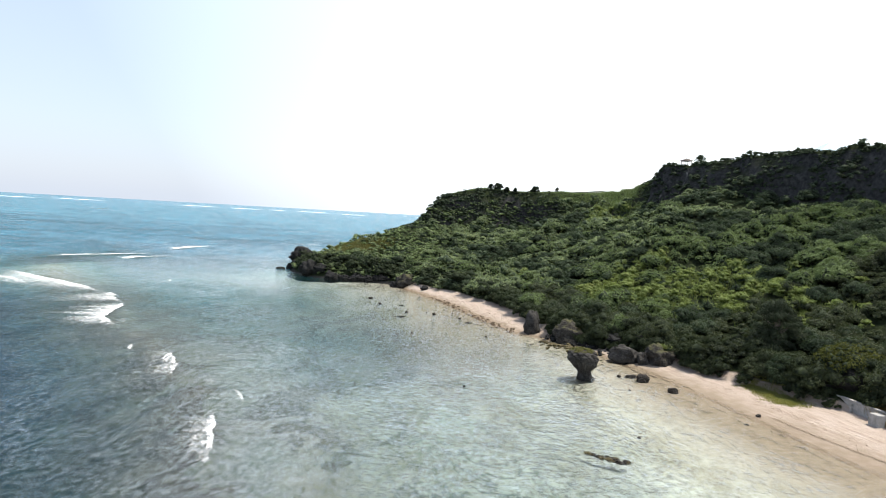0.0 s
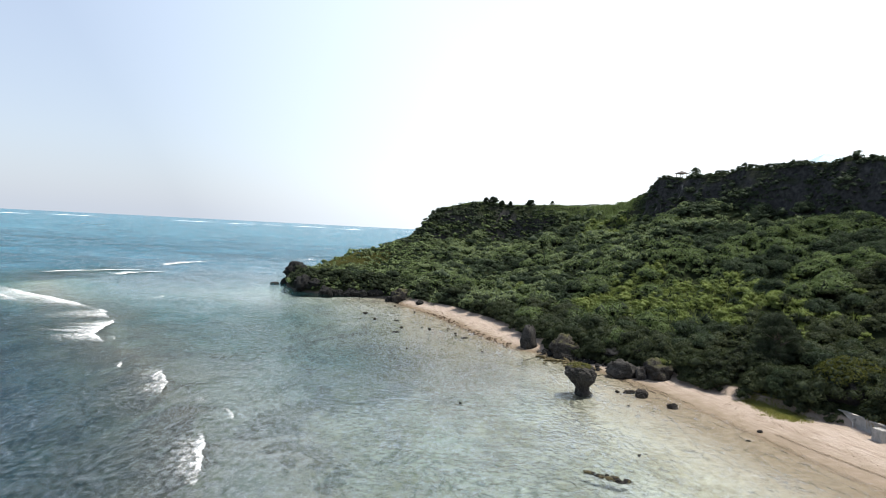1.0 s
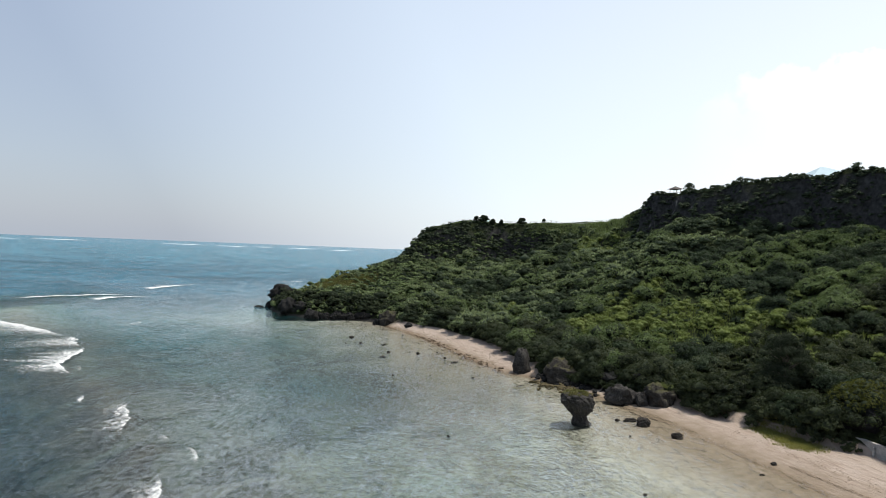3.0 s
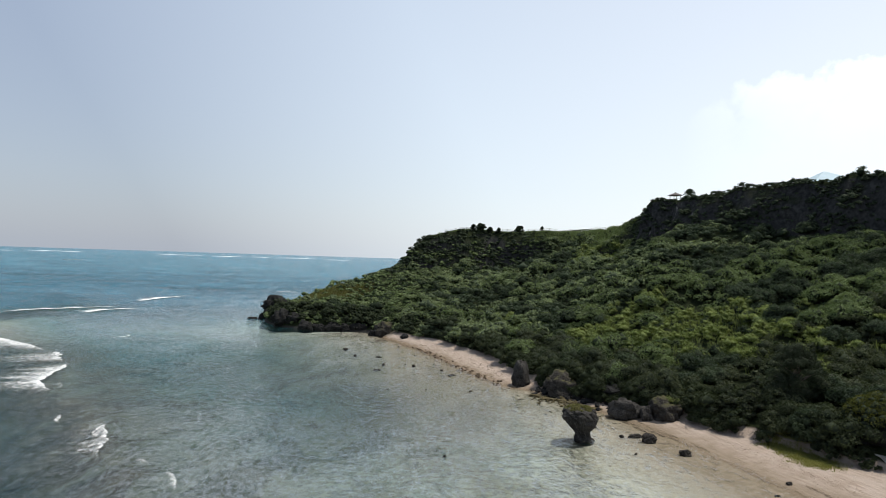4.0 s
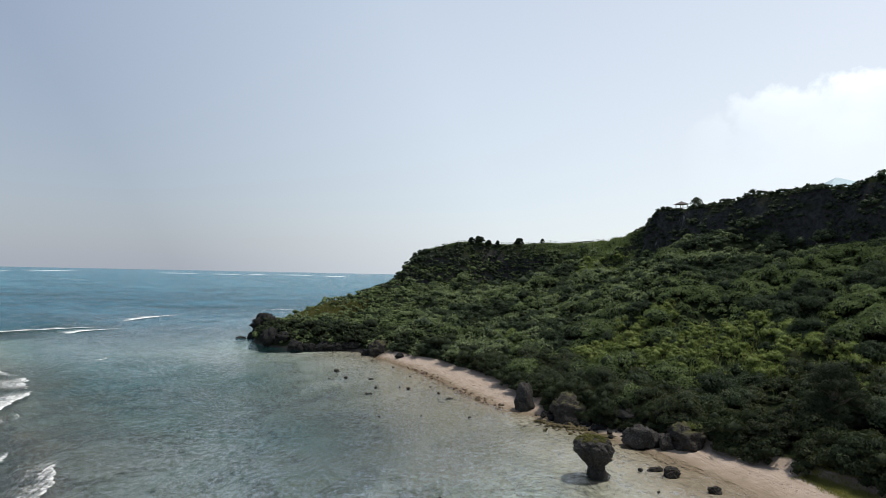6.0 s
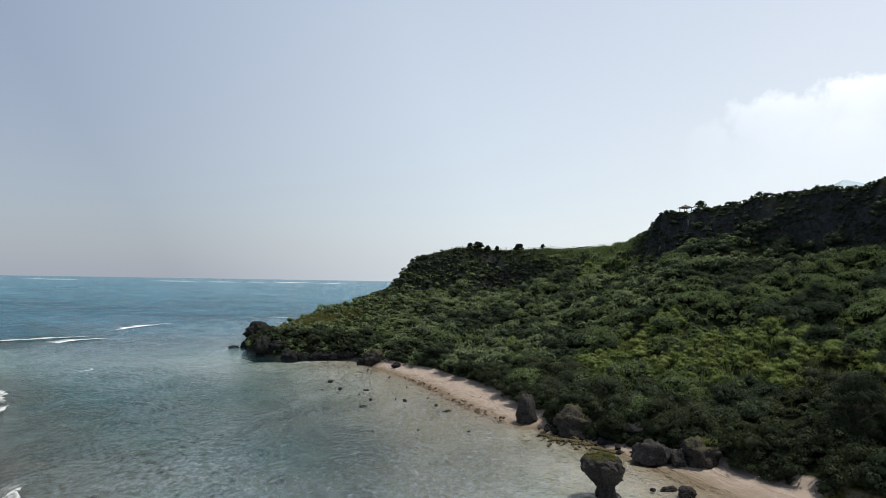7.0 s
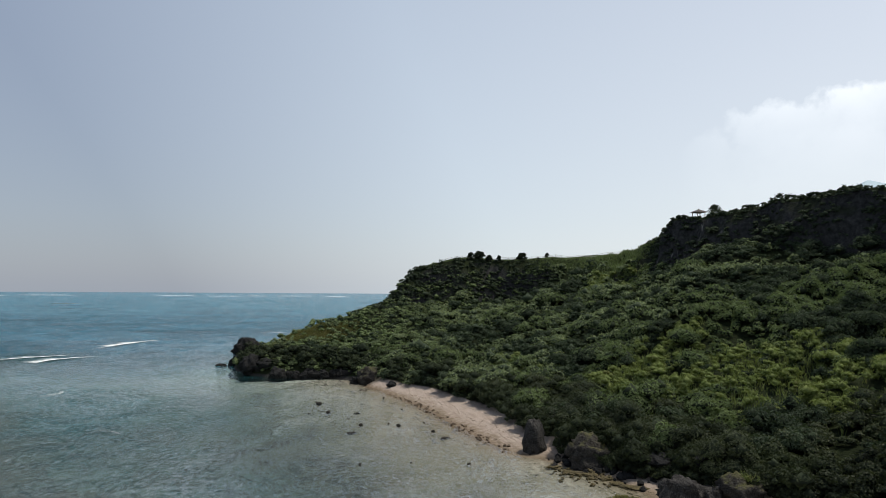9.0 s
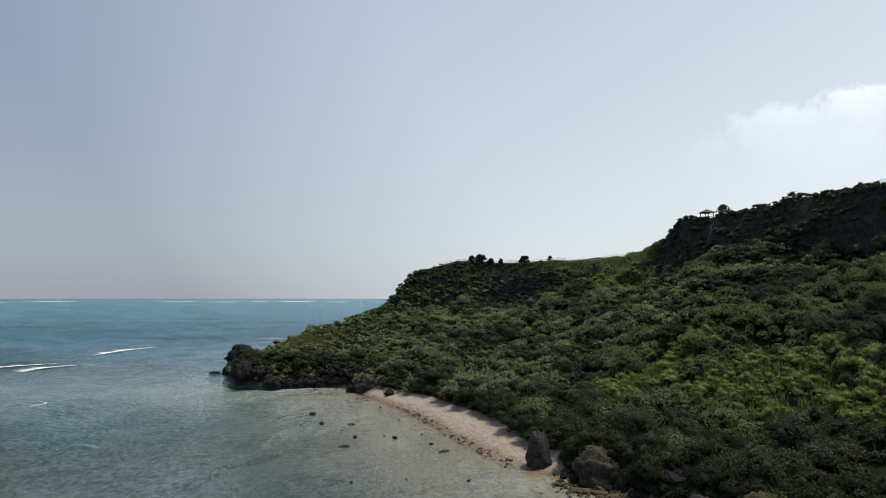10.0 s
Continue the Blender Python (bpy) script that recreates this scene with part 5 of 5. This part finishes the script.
# ---------------------------------------------------------------- headland top
for x, y, h, w, seed, what in [(13.7, 302, 2.7, 1.3, 211, "small round dark tree on the headland edge"), (17.2, 302, 3.0, 2.2, 212, "broad dense dark tree on the headland edge"), (21.2, 302, 2.5, 1.2, 213, "small dark tree on the headland edge"),
                               (25.3, 302, 2.4, 0.9, 215, "narrow dark shrub on the headland edge"), (35.0, 303, 3.2, 2.1, 217, "wind-shaped layered tree on the headland edge"),
                               (45.3, 304, 2.4, 0.8, 219, "narrow upright shrub beside the headland rail")]:
    tree(x, y, ground_z(x, y), h, w, what, "tree", seed, M_NEEDLE, (0.40, 0.28), 46, 60, 0.22, flat=0.5)
tree(91.3, 246.0, ground_z(91.3, 246.0) + 0.2, 4.2, 2.6, "low dark spreading tree beside the pavilion", "tree", 221, M_CLIFFLEAF, (0.34, 0.2), 30, 55, 0.3)


def fence():
    """Post and rail fence along the headland's edge."""
    line = spline([(0.8, 300.6), (13, 301.8), (38, 303.8), (60, 299), (72, 289), (82, 281)], 40)
    seg = np.linalg.norm(np.diff(line, axis=0), axis=1)
    run = np.concatenate([[0], np.cumsum(seg)])
    at = np.arange(0, run[-1], 2.4)
    px, py = np.interp(at, run, line[:, 0]), np.interp(at, run, line[:, 1])
    feet = [Vector((a, b, ground_z(a, b) + 0.25)) for a, b in zip(px, py)]
    root = thing("fence", 0, 0, 0, "pale post and rail safety fence along the headland edge", "fence")
    for p, q in zip(feet, feet[1:] + [None]):
        bm = add_box(bmesh.new(), p.x - 0.09, p.x + 0.09, p.y - 0.09, p.y + 0.09, p.z - 0.4, p.z + 1.2, 0.015)
        part("post", bm, M_RAIL, root)
        if q is not None:
            for h in (0.55, 1.08):
                part("rail", add_rod(bmesh.new(), p + Vector((0, 0, h)), q + Vector((0, 0, h)), 0.055, 0.055, 6), M_RAIL, root)


fence()


def pavilion(x, y):
    z = ground_z(x, y) + 0.5
    root = thing("pavilion", x, y, z, "open wooden pavilion with a brown pyramid roof on the cliff", "pavilion", turn=12)
    root.scale = (0.86, 0.86, 0.86)
    bm = add_box(bmesh.new(), -2.0, 2.0, -2.0, 2.0, -0.8, 0.15, 0.03)
    part("floor_slab", bm, M_CONCRETE, root)
    for sx in (-1.6, 1.6):
        for sy in (-1.6, 1.6):
            part("post", add_box(bmesh.new(), sx - 0.11, sx + 0.11, sy - 0.11, sy + 0.11, 0.15, 2.35, 0.01), M_WOOD, root)
    for s in (-1.6, 1.6):
        part("rail", add_box(bmesh.new(), -1.5, 1.5, s - 0.05, s + 0.05, 0.85, 0.97), M_WOOD, root)
        part("beam", add_box(bmesh.new(), -1.9, 1.9, s - 0.08, s + 0.08, 2.2, 2.4), M_WOOD, root)
    part("bench", add_box(bmesh.new(), -1.2, 1.2, -0.3, 0.3, 0.15, 0.58, 0.02), M_WOOD, root)
    bm = bmesh.new()
    bmesh.ops.create_cone(bm, cap_ends=True, segments=4, radius1=3.5, radius2=0.25, depth=1.15, matrix=Matrix.Translation((0, 0, 2.4 + 0.58)) @ Matrix.Rotation(radians(45), 4, "Z"))
    roof = part("roof", bm, M_ROOFTILE, root)
    part("finial", add_box(bmesh.new(), -0.16, 0.16, -0.16, 0.16, 3.5, 3.8, 0.03), M_ROOFTILE, roof)


pavilion(85.8, 245.0)


def hall(x, y):
    z = ground_z(x, y) - 1
    top = 61.9 - z
    eave = 57.6 - z
    root = thing("hall", x, y, z, "white building with a pale blue hipped metal roof behind the cliff", "building", turn=0)
    part("wall", add_box(bmesh.new(), -9.4, 9.4, -6, 6, 0, eave), M_WHITE, root)
    bm = bmesh.new()
    a = [bm.verts.new(p) for p in ((-10.2, -6.8, eave), (10.2, -6.8, eave), (10.2, 6.8, eave), (-10.2, 6.8, eave), (-3.4, 0, top), (-2.4, 0, top),
                                   (-10.2, -6.8, eave - 0.25), (10.2, -6.8, eave - 0.25), (10.2, 6.8, eave - 0.25), (-10.2, 6.8, eave - 0.25))]
    for f in ((0, 1, 5, 4), (1, 2, 5), (2, 3, 4, 5), (3, 0, 4), (0, 6, 7, 1), (1, 7, 8, 2), (2, 8, 9, 3), (3, 9, 6, 0), (9, 8, 7, 6)):
        bm.faces.new([a[i] for i in f])
    part("roof", bm, M_ROOFBLUE, root)
    for i in range(5):
        part("window", add_box(bmesh.new(), -7.6 + i * 3.6, -6.2 + i * 3.6, -6.06, -5.9, eave - 2.2, eave - 0.9), M_DARKHOLE, root)


hall(138.5, 235)
tank_z = ground_z(114.5, 227)
tank = thing("water_tank", 114.5, 227, tank_z, "small white box-shaped water tank on the cliff top", "tank")
part("body", add_box(bmesh.new(), -1.4, 1.4, -1.2, 1.2, -0.5, 56.2 - tank_z, 0.05), M_WHITE, tank)
part("lid", add_box(bmesh.new(), -1.5, 1.5, -1.3, 1.3, 56.2 - tank_z, 56.35 - tank_z, 0.03), M_CONCRETE, tank)


# ---------------------------------------------------------------- breaking waves
def breaker(front, width, strength, height=0.3, label="white foam of a small wave breaking on the reef", seed=1, trail=1.0, fade=1.0):
    """A low breaking crest along a line, gently scalloped, with streaky foam left behind it on the seaward side."""
    line = spline(front, 60)
    t = np.gradient(line, axis=0)
    step = np.linalg.norm(t, axis=1)
    t /= step[:, None]
    s = np.cumsum(step)
    out = np.column_stack([-t[:, 1], t[:, 0]])
    n, m = len(line), 26
    ends = np.clip(np.minimum(np.arange(n), np.arange(n)[::-1]) / (0.3 * n), 0, 1) ** 0.7
    size = max(1.0, s[-1] / 22)
    soft = np.array([noise.noise(Vector((v / size / 2.6, seed * 5.1, 0))) + 0.4 * noise.noise(Vector((v / size / 0.8, seed * 5.1, 4))) for v in s])
    reach = np.array([noise.noise(Vector((v / size / 2.0, seed * 3.7, 9))) for v in s])
    nick = min(0.8, 0.07 * width) * soft
    w = width * np.clip(0.75 + 0.75 * reach, 0.35, 1.25) * (0.3 + 0.7 * ends)
    lip = 0.55 + 0.02 * width * size
    verts, foam = [], []
    for j in range(m):
        f = (j / (m - 1)) ** 1.5
        d = w * f
        p = line + out * (d + nick)[:, None]
        z = 0.04 + height * ends * np.exp(-((d - 0.5) / (0.6 + 0.5 * height)) ** 2)
        verts.append(np.column_stack([p, z]))
        rise = min(1.0, j / 2.0)
        foam.append(strength * ends ** 0.5 * rise * (0.64 * math.exp(-(f / (0.62 * trail)) ** 2) + 0.22 * np.exp(-(d / lip) ** 2)))
    idx = np.arange(n * m).reshape(m, n)
    faces = np.stack([idx[:-1, :-1], idx[:-1, 1:], idx[1:, 1:], idx[1:, :-1]], -1).reshape(-1, 4)
    foam = np.array(foam) * np.linspace(1, fade, n)[None]
    foam[-1] = 0
    ob = mesh_object("breaking_wave", np.concatenate(verts), faces, M_FOAM, smooth=True)
    attribute(ob, "foam", foam)
    return tagged(ob, label, "wave", "waves breaking on the reef", kind="stuff")


breaker([(-26, 47), (-28, 55), (-30, 61), (-32.5, 67)], 8, 0.95, 0.2, seed=1, trail=1.3)
breaker([(-29, 69), (-31, 74), (-33.5, 77)], 3, 0.8, 0.25, seed=2)
breaker([(-43, 79), (-45.5, 86), (-49, 94), (-52.5, 100)], 11, 0.9, 0.2, seed=3, trail=1.4)
breaker([(-36, 78.5), (-38.5, 81.5)], 2.5, 0.9, 0.2, seed=4)
breaker([(-57, 96), (-60, 102)], 7, 0.8, 0.3, seed=5)
breaker([(-70, 117), (-78, 127), (-81, 140), (-85, 149)], 24, 1.1, 0.25, seed=6, trail=1.3)
breaker([(-86, 148), (-91, 157), (-97, 165)], 34, 0.98, 0.3, "broad white foam sheet of waves breaking on the reef crest", 7, 1.5)
breaker([(-97, 163), (-112, 176), (-133, 190), (-152, 204)], 30, 0.95, 0.3, "broad white foam sheet of waves breaking on the reef crest", 8, 1.5)
breaker([(-120, 168), (-135, 182), (-160, 195)], 24, 0.85, 0.1, "streaky foam drifting behind the breaking waves", 21, 1.6)
breaker([(-140, 262), (-138, 275), (-130, 289)], 18, 1.6, 0.4, "long white breaker on the reef edge", 9)
breaker([(-170, 255), (-162, 268), (-150, 283), (-143, 294)], 18, 1.6, 0.35, "long white breaker on the reef edge", 10)
breaker([(-149, 326), (-146, 350), (-142.5, 375)], 16, 1.8, 0.3, "long white breaker on the reef edge", 11)
breaker([(-97, 188), (-93, 196), (-97, 202)], 4, 0.8, 0.25, seed=12)
breaker([(-55, 149), (-59, 152), (-64, 153)], 3, 0.85, 0.2, seed=13)
breaker([(-70, 120), (-74, 127)], 6, 0.7, 0.25, seed=14)
breaker([(-88.5, 440), (-100, 438), (-111, 436)], 6, 1.0, 0.5, "thin white line of surf beyond the point", 15)
breaker([(-655, 1145), (-625, 1150), (-598, 1160)], 40, 1.1, 0.8, "distant white line of surf", 16)
far = random.Random(77)
az = -36.0
while az < -2:
    span = far.uniform(1.2, 4.5)
    d = far.uniform(2500, 2800)
    if far.random() < 0.85:
        pts = [(d * math.sin(radians(az + span * f)), d * math.cos(radians(az + span * f))) for f in (1, 0.5, 0)]
        breaker(pts, far.uniform(18, 50), 1.2, 1.0, "distant white surf on the outer barrier reef", far.randrange(99), 1.6)
    az += span + far.uniform(0.05, 0.6)
